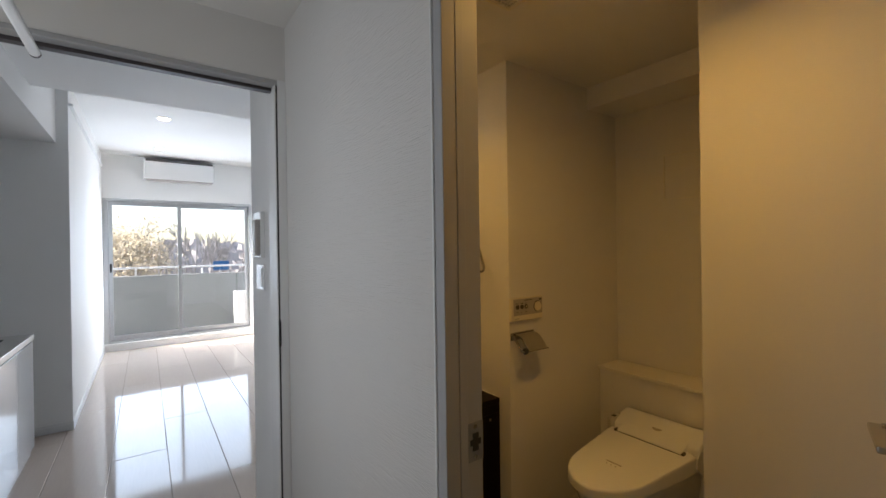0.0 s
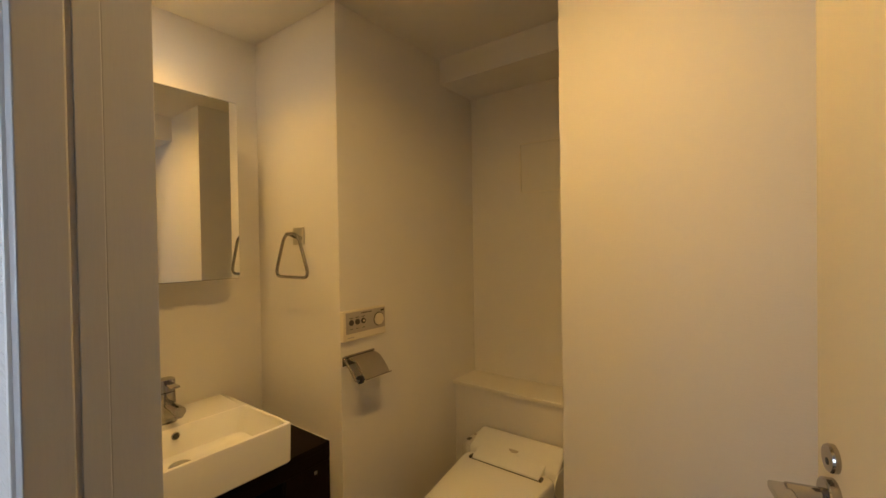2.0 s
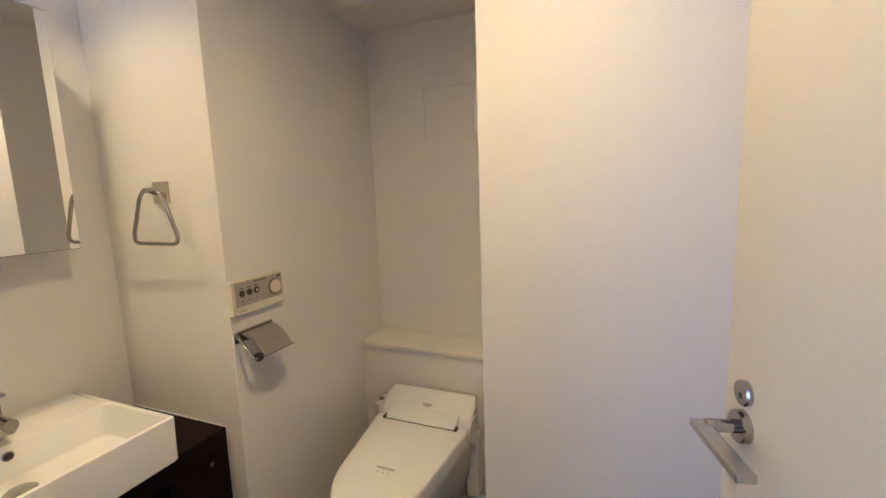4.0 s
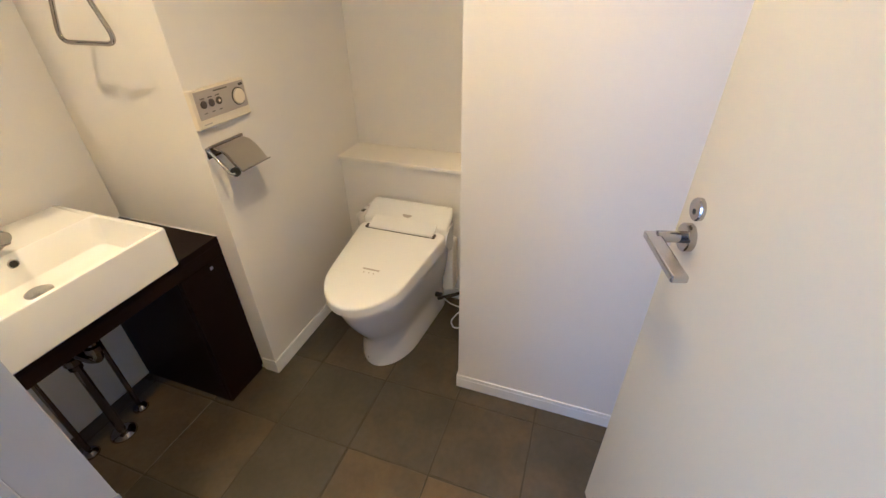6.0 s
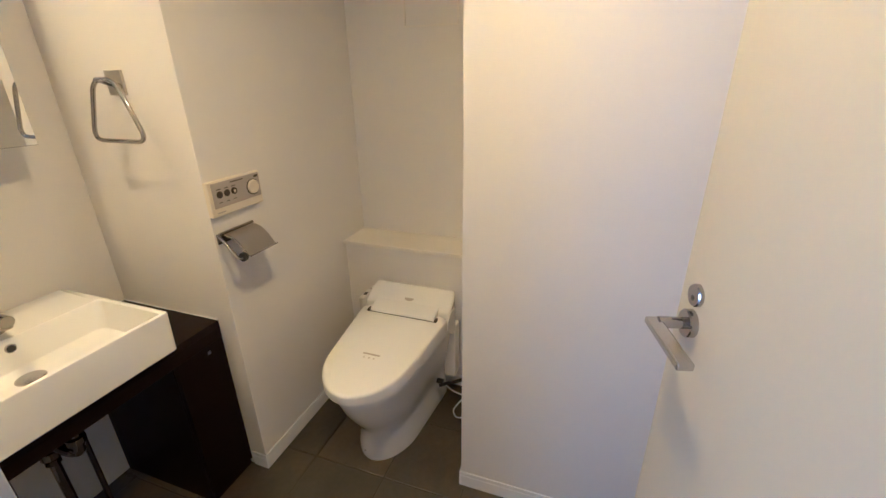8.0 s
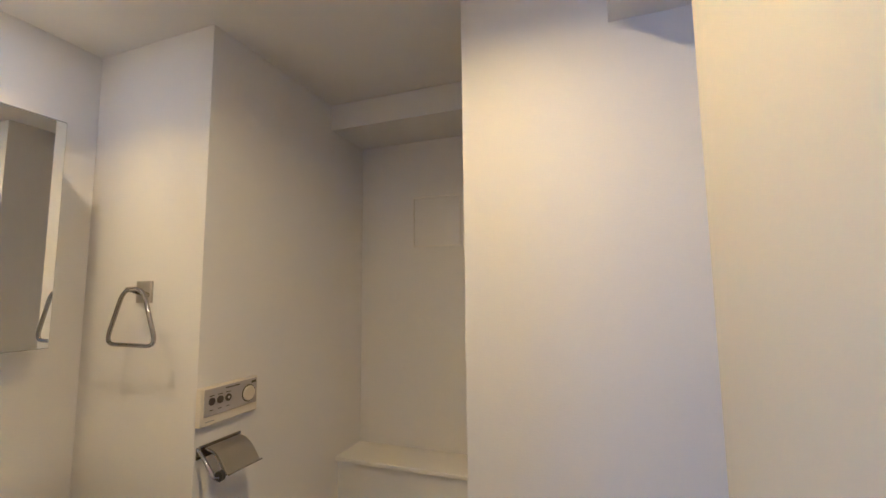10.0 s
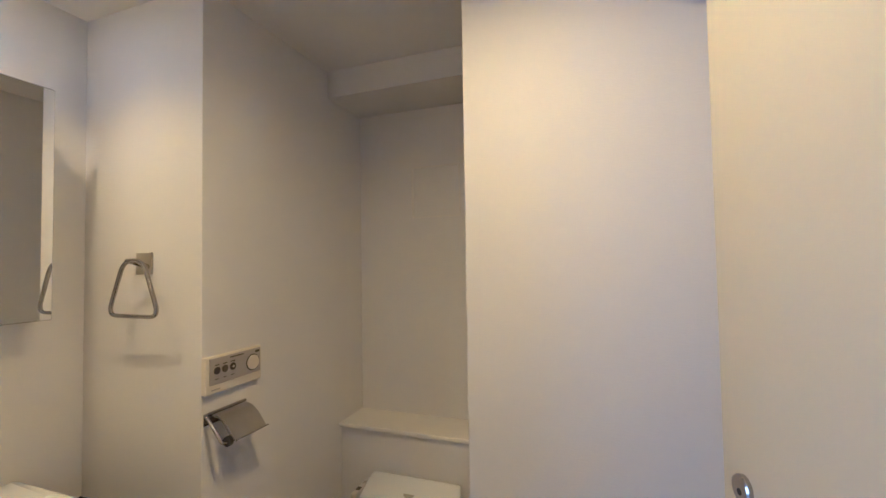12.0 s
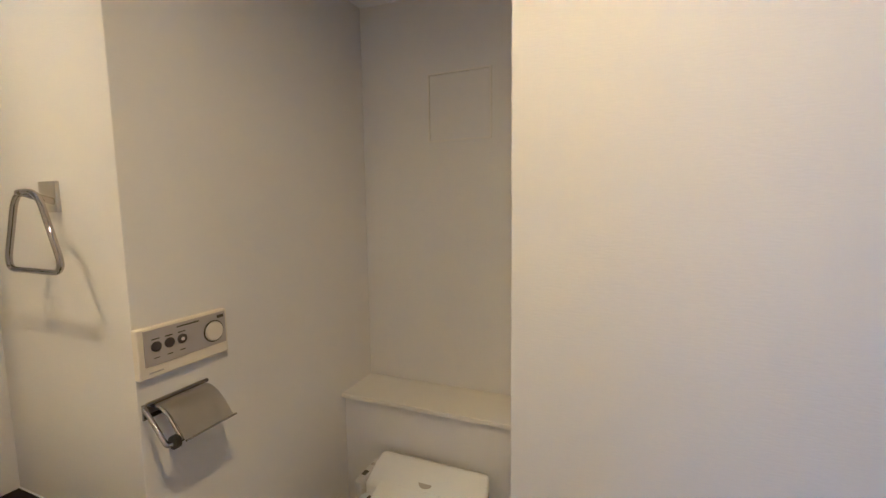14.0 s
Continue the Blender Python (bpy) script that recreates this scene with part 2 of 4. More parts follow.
# washroom walls
structure("wall_hall_washroom", boxes(((HALL_E, JAMB_N, 0), (WASH_W, 2.78, 2.35)), ((HALL_E, -1.7, 0), (WASH_W, HINGE_Y, 2.35)), ((HALL_E, HINGE_Y, DOOR_H), (WASH_W, JAMB_N, 2.35))), HALLPAPER, "white embossed vinyl wallpaper on the wall with the washroom doorway", "wall")
structure("wall_sink", boxes(((WASH_W, MIRROR_Y, 0), (PIER_X, 2.78, 2.35))), WALLPAPER, "white papered wall behind the washbasin and mirror", "wall")
structure("wall_pier", boxes(((PIER_X, PIER_Y, 0), (3.05, 2.78, 2.35)), bevel=0.002), WALLPAPER, "white papered projecting wall beside the toilet", "wall")
structure("wall_toilet_back", boxes(((BACK_X, BLOCK_Y, 0), (3.05, PIER_Y, 2.35))), WALLPAPER, "white papered wall behind the toilet", "wall")
structure("wall_block", boxes(((BLOCK_X, 0.58, 0), (3.05, BLOCK_Y, 2.35)), bevel=0.002), WALLPAPER, "white papered wall projecting beside the toilet niche", "wall")
structure("wall_south", boxes(((WASH_W, 0.58, 0), (BLOCK_X, SOUTH_Y, 2.35))), WALLPAPER, "white papered wall behind the open door", "wall")
structure("ceiling_washroom", boxes(((WASH_W, 0.58, CEIL), (3.05, 2.78, CEIL + 0.1))), CEILPAPER, "white papered washroom ceiling", "ceiling")
structure("bulkhead", boxes(((2.69, BLOCK_Y, 2.092), (BACK_X, PIER_Y, CEIL))), WALLPAPER, "white papered bulkhead above the toilet", "bulkhead")
structure("beam_washroom", boxes(((WASH_W, SOUTH_Y, 2.05), (BLOCK_X, 1.040, CEIL))), WALLPAPER, "white papered dropped beam above the door", "beam")
structure("ledge_wall", boxes(((2.778, BLOCK_Y, 0), (BACK_X, PIER_Y, 0.687))), WALLPAPER, "white papered low wall carrying the toilet shelf", "wall")

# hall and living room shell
# The opening in this wall is assumed, made for the side lamp.
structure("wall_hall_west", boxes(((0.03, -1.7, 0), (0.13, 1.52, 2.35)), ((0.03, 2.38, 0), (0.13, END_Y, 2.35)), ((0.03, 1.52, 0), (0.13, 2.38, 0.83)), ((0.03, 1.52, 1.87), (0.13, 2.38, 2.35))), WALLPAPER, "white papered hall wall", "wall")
# Unseen wall, added to keep the sun out of the side window.
structure("wall_lightwell", boxes(((-1.3, -2.5, 0), (-1.2, 6.0, 7.0))), CONCRETE, "plain grey wall added out of view to block the sun", "wall")
structure("wall_hall_south", boxes(((0.03, -1.8, 0), (WASH_W, -1.7, 2.35))), WALLPAPER, "white papered wall at the hall's end", "wall")
structure("wall_hall_end", boxes(((-0.7, END_Y, 0), (0.27, 2.60, 2.8)), ((1.185, END_Y, 0), (HALL_E, 2.60, 2.8)), ((0.27, END_Y, 2.021), (1.185, 2.60, 2.8))), WALLPAPER, "white papered wall with the sliding door opening", "wall")
structure("ceiling_hall", boxes(((0.03, -1.8, 2.235), (HALL_E, END_Y, 2.33))), CEILPAPER, "white papered hall ceiling", "ceiling")
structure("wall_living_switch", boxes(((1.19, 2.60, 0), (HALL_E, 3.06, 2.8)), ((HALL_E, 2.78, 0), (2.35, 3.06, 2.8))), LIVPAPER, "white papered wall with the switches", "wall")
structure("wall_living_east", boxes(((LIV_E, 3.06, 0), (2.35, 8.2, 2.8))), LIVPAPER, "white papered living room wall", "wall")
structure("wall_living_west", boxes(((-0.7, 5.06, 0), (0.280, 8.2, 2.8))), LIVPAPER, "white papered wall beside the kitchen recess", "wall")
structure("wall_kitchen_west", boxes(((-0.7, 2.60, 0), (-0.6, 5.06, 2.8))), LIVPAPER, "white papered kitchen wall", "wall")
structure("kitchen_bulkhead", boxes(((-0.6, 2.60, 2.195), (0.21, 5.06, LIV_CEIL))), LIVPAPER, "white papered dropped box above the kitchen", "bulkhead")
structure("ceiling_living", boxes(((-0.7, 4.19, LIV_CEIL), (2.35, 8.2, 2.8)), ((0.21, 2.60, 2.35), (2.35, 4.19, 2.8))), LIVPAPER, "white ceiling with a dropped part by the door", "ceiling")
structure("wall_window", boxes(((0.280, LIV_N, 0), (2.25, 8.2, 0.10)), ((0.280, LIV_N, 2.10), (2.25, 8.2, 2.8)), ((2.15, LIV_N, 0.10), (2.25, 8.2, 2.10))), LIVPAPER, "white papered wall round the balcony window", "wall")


# ---- floors ----
def piece_mesh(name, sx, sy, sz, mat, bevel=0.002):
    bm = bmesh.new()
    put_box(bm, (-sx / 2, -sy / 2, -sz), (sx / 2, sy / 2, 0), bevel, 1)
    me = bpy.data.meshes.new(name)
    bm.to_mesh(me)
    bm.free()
    me.materials.append(mat)
    return me


def lay(parent, name, mat, x0, x1, y0, y1, lines_x, lines_y, joint, thick, top, jitter=0.0):
    """Lays pieces in the cells of a grid, cut at the edges of a rectangle."""
    meshes = {}
    for ax, bx in zip(lines_x, lines_x[1:]):
        for ay, by in zip(lines_y, lines_y[1:]):
            a, b, c, d = max(ax, x0), min(bx, x1), max(ay, y0), min(by, y1)
            if b - a < 0.02 or d - c < 0.02:
                continue
            sx, sy = round(b - a - joint, 4), round(d - c - joint, 4)
            if (sx, sy) not in meshes:
                meshes[(sx, sy)] = piece_mesh(name, sx, sy, thick, mat)
            ob = new(name, meshes[(sx, sy)])
            ob.parent = parent
            ob.location = ((a + b) / 2, (c + d) / 2, top + random.uniform(-jitter, jitter))
    return meshes


def worn_tile(sx, sy, thick, mat, rng):
    """A stone tile with an uneven cut edge and a worn arris."""
    rings = []
    steps = 6
    for inset, z in ((0.0, -thick), (0.0, -0.0010), (0.0011, 0.0)):
        ring = []
        for (ax, ay), (bx, by) in zip(((-1, -1), (1, -1), (1, 1), (-1, 1)), ((1, -1), (1, 1), (-1, 1), (-1, -1))):
            for k in range(steps):
                u = k / steps
                ring.append([(ax + (bx - ax) * u) * (sx / 2 - inset), (ay + (by - ay) * u) * (sy / 2 - inset), z])
        rings.append(ring)
    for k in range(len(rings[0])):
        cut, wear = rng.uniform(0, 0.0026), rng.uniform(0.0, 0.0009)
        for j, ring in enumerate(rings):
            off = 1 - (cut + (wear if j == 2 else 0.0)) / (min(sx, sy) / 2)
            ring[k][0] *= off
            ring[k][1] *= off
    bm = loft(rings)
    me = bpy.data.meshes.new("tile")
    bm.to_mesh(me)
    bm.free()
    me.materials.append(mat)
    return me


RUSTY = ((2, 3), (2, 2), (3, 2), (1, 4), (1, 1))       # the warm-coloured tiles, by column and row


def lay_tiles(parent, x0, x1, y0, y1, lines_x, lines_y, joint, thick):
    rng = random.Random(11)
    for ax, bx in zip(lines_x, lines_x[1:]):
        for ay, by in zip(lines_y, lines_y[1:]):
            a, b, c, d = max(ax, x0), min(bx, x1), max(ay, y0), min(by, y1)
            if b - a < 0.02 or d - c < 0.02:
                continue
            cell = (round((ax - lines_x[0]) / 0.304), round((ay - lines_y[0]) / 0.2995))
            ob = new("tile", worn_tile(b - a - joint, d - c - joint, thick, RUST_STONE if cell in RUSTY else STONE, rng))
            ob.parent = parent
            ob.location = ((a + b) / 2, (c + d) / 2, rng.uniform(-0.0006, 0.0006))


wash_floor = structure("floor_washroom", boxes(((WASH_W - 0.1, 0.58, -0.12), (3.05, 2.78, -0.003))), GROUT, "brown-grey stone tiles with dark joints", "floor")
wood_floor = structure("floor", boxes(((-0.7, -1.8, -0.12), (HALL_E + 0.005, 8.2, -0.004)), ((HALL_E + 0.005, 2.78, -0.12), (2.35, 8.2, -0.004))), SEAM, "glossy pale beige laid floorboards", "floor")


# ---- skirting ----
def skirting(spans):
    for lo, hi in spans:
        bm = boxes((lo, (hi[0], hi[1], SKH - 0.017)), bevel=0.0024)      # board, groove and rounded cap
        put_box(bm, (lo[0], lo[1], SKH - 0.017), hi, 0.0024)
        tagged(part("baseboard", bm, WHITE_TRIM), "white moulded skirting board along the wall foot", "skirting", "white skirting boards", "structure")


SK = 0.006
SKH = 0.067
skirting([
    ((PIER_X - SK, PIER_Y - SK, 0), (PIER_X, 2.215, SKH)), ((PIER_X, PIER_Y - SK, 0), (2.776, PIER_Y, SKH)),
    ((2.772, BLOCK_Y + SK, 0), (2.778, PIER_Y - SK, SKH)), ((BLOCK_X - SK, BLOCK_Y, 0), (2.772, BLOCK_Y + SK, SKH)),
    ((BLOCK_X - SK, SOUTH_Y, 0), (BLOCK_X, BLOCK_Y, SKH)), ((WASH_W, SOUTH_Y, 0), (BLOCK_X - SK, SOUTH_Y + SK, SKH)),
    ((HALL_E - SK, JAMB_N + 0.002, 0), (HALL_E, END_Y, SKH)), ((0.13, -1.7, 0), (0.13 + SK, END_Y, SKH)),
    ((0.280, 5.06 - SK, 0), (0.280 + SK, LIV_N, SKH)), ((-0.6, 5.06 - SK, 0), (0.280, 5.06, SKH)),
    ((LIV_E - SK, 3.06, 0), (LIV_E, LIV_N, SKH)), ((1.19 - SK, 2.62, 0), (1.19, 3.06, SKH)),
])

# ---- washroom door frame and leaf ----
frame_door = thing("door_frame", (1.26, 1.1, 0), "pale grey sheet-covered door frame with a rebate and stop", "door frame", kind="structure")
for side in (1, -1):
    bm = bmesh.new()
    if side > 0:
        put_box(bm, (HALL_E - 0.004, 1.427, 0), (1.236, 1.4545, DOOR_H), 0.0015)
        put_box(bm, (1.240, 1.4285, 0), (1.259, 1.4545, DOOR_H), 0.001)
        put_box(bm, (1.259, 1.4305, 0), (WASH_W + 0.007, 1.4585, DOOR_H), 0.001)
    else:
        put_box(bm, (HALL_E - 0.004, HINGE_Y - 0.001, 0), (1.259, HINGE_Y + 0.02, DOOR_H), 0.0015)
        put_box(bm, (1.259, HINGE_Y - 0.004, 0), (WASH_W + 0.004, HINGE_Y + 0.008, DOOR_H), 0.001)
    part("jamb", bm, JAMB, frame_door)
# Door gasket in the groove of the jamb.
part("gasket", boxes(((1.2355, 1.4305, 0), (1.2405, 1.453, DOOR_H - 0.021))), GREY_FACE, frame_door, "dark strip set in the frame groove")
# White rather than jamb grey: the lit edge's highlight is in the colour.
part("casing_edge", boxes(((HALL_E - 0.007, 1.4552, 0), (HALL_E + 0.001, 1.4625, DOOR_H)), bevel=0.003), WHITE_TRIM, frame_door, "rounded casing edge, white for its lit highlight")
part("head", boxes(((HALL_E - 0.004, HINGE_Y, DOOR_H - 0.02), (WASH_W + 0.004, JAMB_N, DOOR_H + 0.002)), bevel=0.0015), JAMB, frame_door)
part("threshold", boxes(((HALL_E - 0.004, HINGE_Y + 0.02, -0.01), (WASH_W + 0.006, 1.427, 0.004)), bevel=0.001), JAMB, frame_door, "slim grey threshold strip")
strike = part("strike_plate", boxes(((1.259, 1.4290, 0.936), (1.2975, 1.4307, 1.014)), bevel=0.0006), STRIKE, frame_door, "satin steel strike plate")
# Raised dark pieces for the shade in the latch hole.
part("latch_hole", boxes(((1.270, 1.4283, 0.957), (1.285, 1.4291, 0.992)), ((1.264, 1.4284, 0.968), (1.291, 1.4290, 0.980))), CAVITY, strike)
for z in (0.945, 1.004):
    part("screw", lathe((1.2775, 1.4293, z), [(0.0042, 0), (0.0042, 0.0008), (0.001, 0.0012)], (0, -1, 0), 14), CHROME, strike)

D0 = Vector((1.304, 0.749, 0))
DU = (Vector((1.998, 0.918, 0)) - D0).normalized()     # along the open leaf
DN = Vector((-DU.y, DU.x, 0))                          # out of its visible face
DW, DT = (Vector((1.998, 0.918, 0)) - D0).length, 0.036


def on_door(u, n, z):
    return D0 + DU * u + DN * n + Vector((0, 0, z))


def door_box(bm, u0, u1, n0, n1, z0, z1, bevel=0.0):
    vs = put_box(bm, (u0, n0, z0), (u1, n1, z1), bevel)
    return bm


def door_shaped(bm):
    for v in bm.verts:
        v.co = on_door(*v.co)
    return bm


door = thing("door", tuple(D0), "cream-white flush washroom door standing open", "door", kind="structure")
part("leaf", door_shaped(door_box(bmesh.new(), 0, DW, -DT, 0, 0.008, 1.893, 0.0012)), DOOR_SHEET, door)
part("edge_band", door_shaped(door_box(bmesh.new(), DW, DW + 0.0015, -DT + 0.0015, -0.0015, 0.009, 1.892)), WHITE_TRIM, door, "white edge band")
LU = DW - 0.056
lock = part("lock_rose", lathe(on_door(LU, 0, 1.045), [(0.0200, 0), (0.0200, 0.006), (0.0182, 0.009), (0.001, 0.0092)], DN), CHROME, door, "round chrome privacy lock rose")
# Dark disc for the shade in the lock's small hole.
part("slot", lathe(on_door(LU - 0.001, 0.009, 1.041), [(0.005, 0), (0.005, 0.0006)], DN, 14), CAVITY, lock)
handle = part("lever_handle", lathe(on_door(LU, 0, 0.990), [(0.0255, 0), (0.0255, 0.011), (0.0235, 0.013), (0.0105, 0.0132), (0.0105, 0.056)], DN), CHROME, door, "chrome L-shaped lever handle")
bm = bmesh.new()
put_box(bm, (LU - 0.128, 0.050, 0.983), (LU + 0.010, 0.076, 0.996), 0.003)
part("lever", door_shaped(bm), SATIN, handle)
for z in (0.25, 1.65):
    part("hinge", lathe(on_door(-0.006, -DT - 0.004, z), [(0.006, 0), (0.006, 0.09)]), SATIN, door, "satin steel barrel hinge")


# ---- toilet niche ----
shelf = tagged(part("shelf", boxes(((2.757, BLOCK_Y, 0.687), (BACK_X, PIER_Y, 0.703)), bevel=0.003), SHELF), "cream-white laminate shelf on the low wall behind the toilet", "shelf")
hatch = thing("access_hatch", (BACK_X, 1.765, 1.70), "white papered inspection hatch flush in the wall", "hatch")
bm = bmesh.new()
for y0, y1, z0, z1 in ((1.650, 1.656, 1.590, 1.824), (1.876, 1.882, 1.590, 1.824), (1.656, 1.876, 1.590, 1.596), (1.656, 1.876, 1.818, 1.824)):
    lo, hi = (BACK_X - 0.006, y0, z0), (BACK_X + 0.002, y1, z1)
    put_box(bm, lo, hi)
part("frame", bm, SHELF, hatch)
part("panel", boxes(((BACK_X - 0.0012, 1.658, 1.598), (BACK_X + 0.002, 1.874, 1.816)), bevel=0.0004), WALLPAPER, hatch)

TY = 1.787


def outline(x_front, x_back, half, n=44):
    """A plan outline: a round nose that widens gently to a squared back."""
    right = []
    for k in range(n // 2 + 1):
        u = (1 - math.cos(math.pi * k / (n // 2))) / 2
        f = math.sqrt(max(0.0, 1 - (1 - u / 0.34) ** 2)) if u < 0.34 else 1.0
        e = 1.0 if u < 0.94 else math.sqrt(max(0.0, 1 - ((u - 0.94) / 0.06) ** 2)) * 0.25 + 0.75
        right.append((x_front + (x_back - x_front) * u, half * (0.69 + 0.31 * u) * f * (e if k < n // 2 else 0.75)))
    pts = [(x, TY - w) for x, w in right] + [(x, TY + w) for x, w in right[:0:-1]]
    return pts


def ring_at(z, x_front, x_back, half, tilt=0.0):
    return [(x, y, z + tilt * (x - x_front)) for x, y in outline(x_front, x_back, half)]


toilet = thing("toilet", (2.45, TY, 0), "white tankless toilet with its lid closed", "toilet")
bowl = smooth(part("bowl", loft([
    ring_at(0.0, 2.250, 2.74, 0.156), ring_at(0.012, 2.248, 2.74, 0.157), ring_at(0.04, 2.252, 2.74, 0.154), ring_at(0.08, 2.259, 2.74, 0.149), ring_at(0.115, 2.262, 2.74, 0.147), ring_at(0.15, 2.250, 2.74, 0.150),
    ring_at(0.19, 2.222, 2.745, 0.160), ring_at(0.24, 2.190, 2.745, 0.171), ring_at(0.30, 2.158, 2.75, 0.181), ring_at(0.35, 2.138, 2.75, 0.186), ring_at(0.385, 2.126, 2.75, 0.188), ring_at(0.3955, 2.128, 2.75, 0.182)]), CERAMIC, toilet), 60)
smooth(part("seat", loft([ring_at(0.396, 2.122, 2.60, 0.186), ring_at(0.397, 2.116, 2.60, 0.190), ring_at(0.402, 2.116, 2.60, 0.190), ring_at(0.4035, 2.122, 2.60, 0.186)]), PLASTIC, toilet), 50)
lid = smooth(part("lid", loft([ring_at(0.404, 2.107, 2.627, 0.198), ring_at(0.406, 2.103, 2.630, 0.201), ring_at(0.432, 2.1025, 2.630, 0.2008, 0.05), ring_at(0.4385, 2.104, 2.629, 0.1995, 0.05), ring_at(0.442, 2.1075, 2.627, 0.1965, 0.05), ring_at(0.444, 2.115, 2.623, 0.190, 0.05)]), PLASTIC, toilet), 35)


def side_profile(rows, y0, y1, bevel=0.006):
    """A body cut from a side profile of (x, z) corners, between two y."""
    bm = bmesh.new()
    lo = [bm.verts.new((x, y0, z)) for x, z in rows]
    hi = [bm.verts.new((x, y1, z)) for x, z in rows]
    n = len(rows)
    for i in range(n):
        bm.faces.new((lo[i], lo[(i + 1) % n], hi[(i + 1) % n], hi[i]))
    bm.faces.new(lo[::-1])
    bm.faces.new(hi)
    bmesh.ops.recalc_face_normals(bm, faces=bm.faces)
    bmesh.ops.bevel(bm, geom=list(bm.edges), offset=bevel, segments=3, affect="EDGES", profile=0.5)
    return bm


rear = smooth(part("rear_cover", side_profile([(2.634, 0.39), (2.634, 0.486), (2.70, 0.519), (2.738, 0.537), (2.752, 0.532), (2.757, 0.515), (2.757, 0.39)], TY - 0.197, TY + 0.197, 0.010), PLASTIC, toilet), 40)
for v in rear.data.vertices:                     # rounded rear corners
    u = max(0.0, v.co.x - 2.690) / 0.068
    v.co.y = TY + (v.co.y - TY) * (1 - 0.10 * min(1.0, u) ** 2.2)
part("hinge_cover", side_profile([(2.580, 0.452), (2.583, 0.474), (2.590, 0.479), (2.65, 0.4975), (2.65, 0.46)], TY - 0.148, TY + 0.148, 0.003), PLASTIC, toilet)
# Solid dark strip: the gap's shade is put into its colour.
part("hinge_gap", boxes(((2.5775, TY - 0.149, 0.450), (2.5805, TY + 0.149, 0.4690))), INK, toilet, "dark strip for the shaded gap before the hinge cover")
# Dark blocks stand in for the shaded notches.
for side in (-1, 1):
    part("notch", boxes(((2.576, TY + side * 0.154 - 0.005, 0.462), (2.600, TY + side * 0.154 + 0.005, 0.4765)), bevel=0.0008), INK, toilet, "dark block for the shaded notch at the hinge end")
badge_edge = [(TY + 0.022 * math.cos(radians(a)), 2.672 - 0.013 * math.sin(radians(a))) for a in range(0, 181, 15)]
part("badge", loft([[(x, y, z + 0.50 * (x - 2.646)) for y, x in badge_edge] for z in (0.4900, 0.4935)]), GREY_FACE, rear, "grey half-moon badge")
for k in range(3):
    part("indicator", boxes(((2.297, TY - 0.022 + k * 0.02, 0.4525), (2.302, TY - 0.017 + k * 0.02, 0.4548))), GREY_FACE, lid)
part("lid_print", boxes(((2.316, TY - 0.034, 0.4535), (2.323, TY + 0.034, 0.4556))), GREY_FACE, lid, "row of small grey print")
part("side_flap", side_profile([(2.60, 0.425), (2.606, 0.462), (2.634, 0.486), (2.70, 0.486), (2.70, 0.37), (2.655, 0.37)], TY - 0.203, TY - 0.1975, 0.002), PLASTIC, toilet)
side_panel = part("side_panel", boxes(((2.612, TY + 0.196, 0.44), (2.735, TY + 0.220, 0.502)), bevel=0.006), PANEL_GREY, toilet, "grey side control panel")
part("button", boxes(((2.645, TY + 0.200, 0.502), (2.668, TY + 0.216, 0.5035))), INK, side_panel)
part("button", boxes(((2.70, TY + 0.203, 0.502), (2.712, TY + 0.215, 0.5035))), GREY_FACE, side_panel)
smooth(part("skirt", boxes(((2.56, TY - 0.150, 0.20), (2.752, TY + 0.150, 0.402)), bevel=0.02, segs=3), CERAMIC, toilet), 40)
part("supply_cover", boxes(((2.690, TY - 0.204, 0.12), (2.752, TY - 0.150, 0.388)), bevel=0.006, segs=3), PLASTIC, toilet)
part("foot_bolt", lathe((2.262, TY + 0.03, 0.03), [(0.006, 0), (0.006, 0.002), (0.003, 0.004)], (-1, 0, 0), 12), SATIN, toilet)
part("leg_joint", lathe((2.60, TY - 0.150, 0.155), [(0.012, 0), (0.012, 0.03)], (0, -1, 0), 14), BLACK, toilet)
cable = [(2.60, TY - 0.19, 0.14), (2.66, TY - 0.20, 0.06), (2.70, TY - 0.26, 0.010), (2.64, TY - 0.31, 0.006), (2.58, TY - 0.29, 0.006), (2.56, TY - 0.25, 0.006), (2.60, TY - 0.22, 0.006), (2.68, TY - 0.24, 0.006), (2.765, TY - 0.30, 0.02)]
tagged(smooth(part("power_cable", tube(bend(cable, 0.05, 6), 0.0035, 8), PLASTIC)), "loose white power cable looped on the floor beside the toilet", "cable")
tagged(smooth(part("supply_hose", tube(bend([(2.58, TY - 0.17, 0.15), (2.66, TY - 0.22, 0.12), (2.72, TY - 0.25, 0.10), (2.775, TY - 0.28, 0.11)], 0.05, 6), 0.008, 10), BLACK)), "dark water hose from the toilet to the wall", "hose")

# remote control panel on the pier wall
PF = PIER_Y - 0.018
remote = thing("remote_panel", (2.19, PIER_Y, 1.012), "cream wall remote control with grey face, buttons and dial", "remote control")
part("body", boxes(((2.087, PF, 1.018), (2.294, PIER_Y, 1.124)), bevel=0.003), CREAM, remote)
part("face", boxes(((2.099, PF - 0.0022, 1.044), (2.288, PF + 0.001, 1.119)), bevel=0.0008), GREY_FACE, remote, "grey printed face")
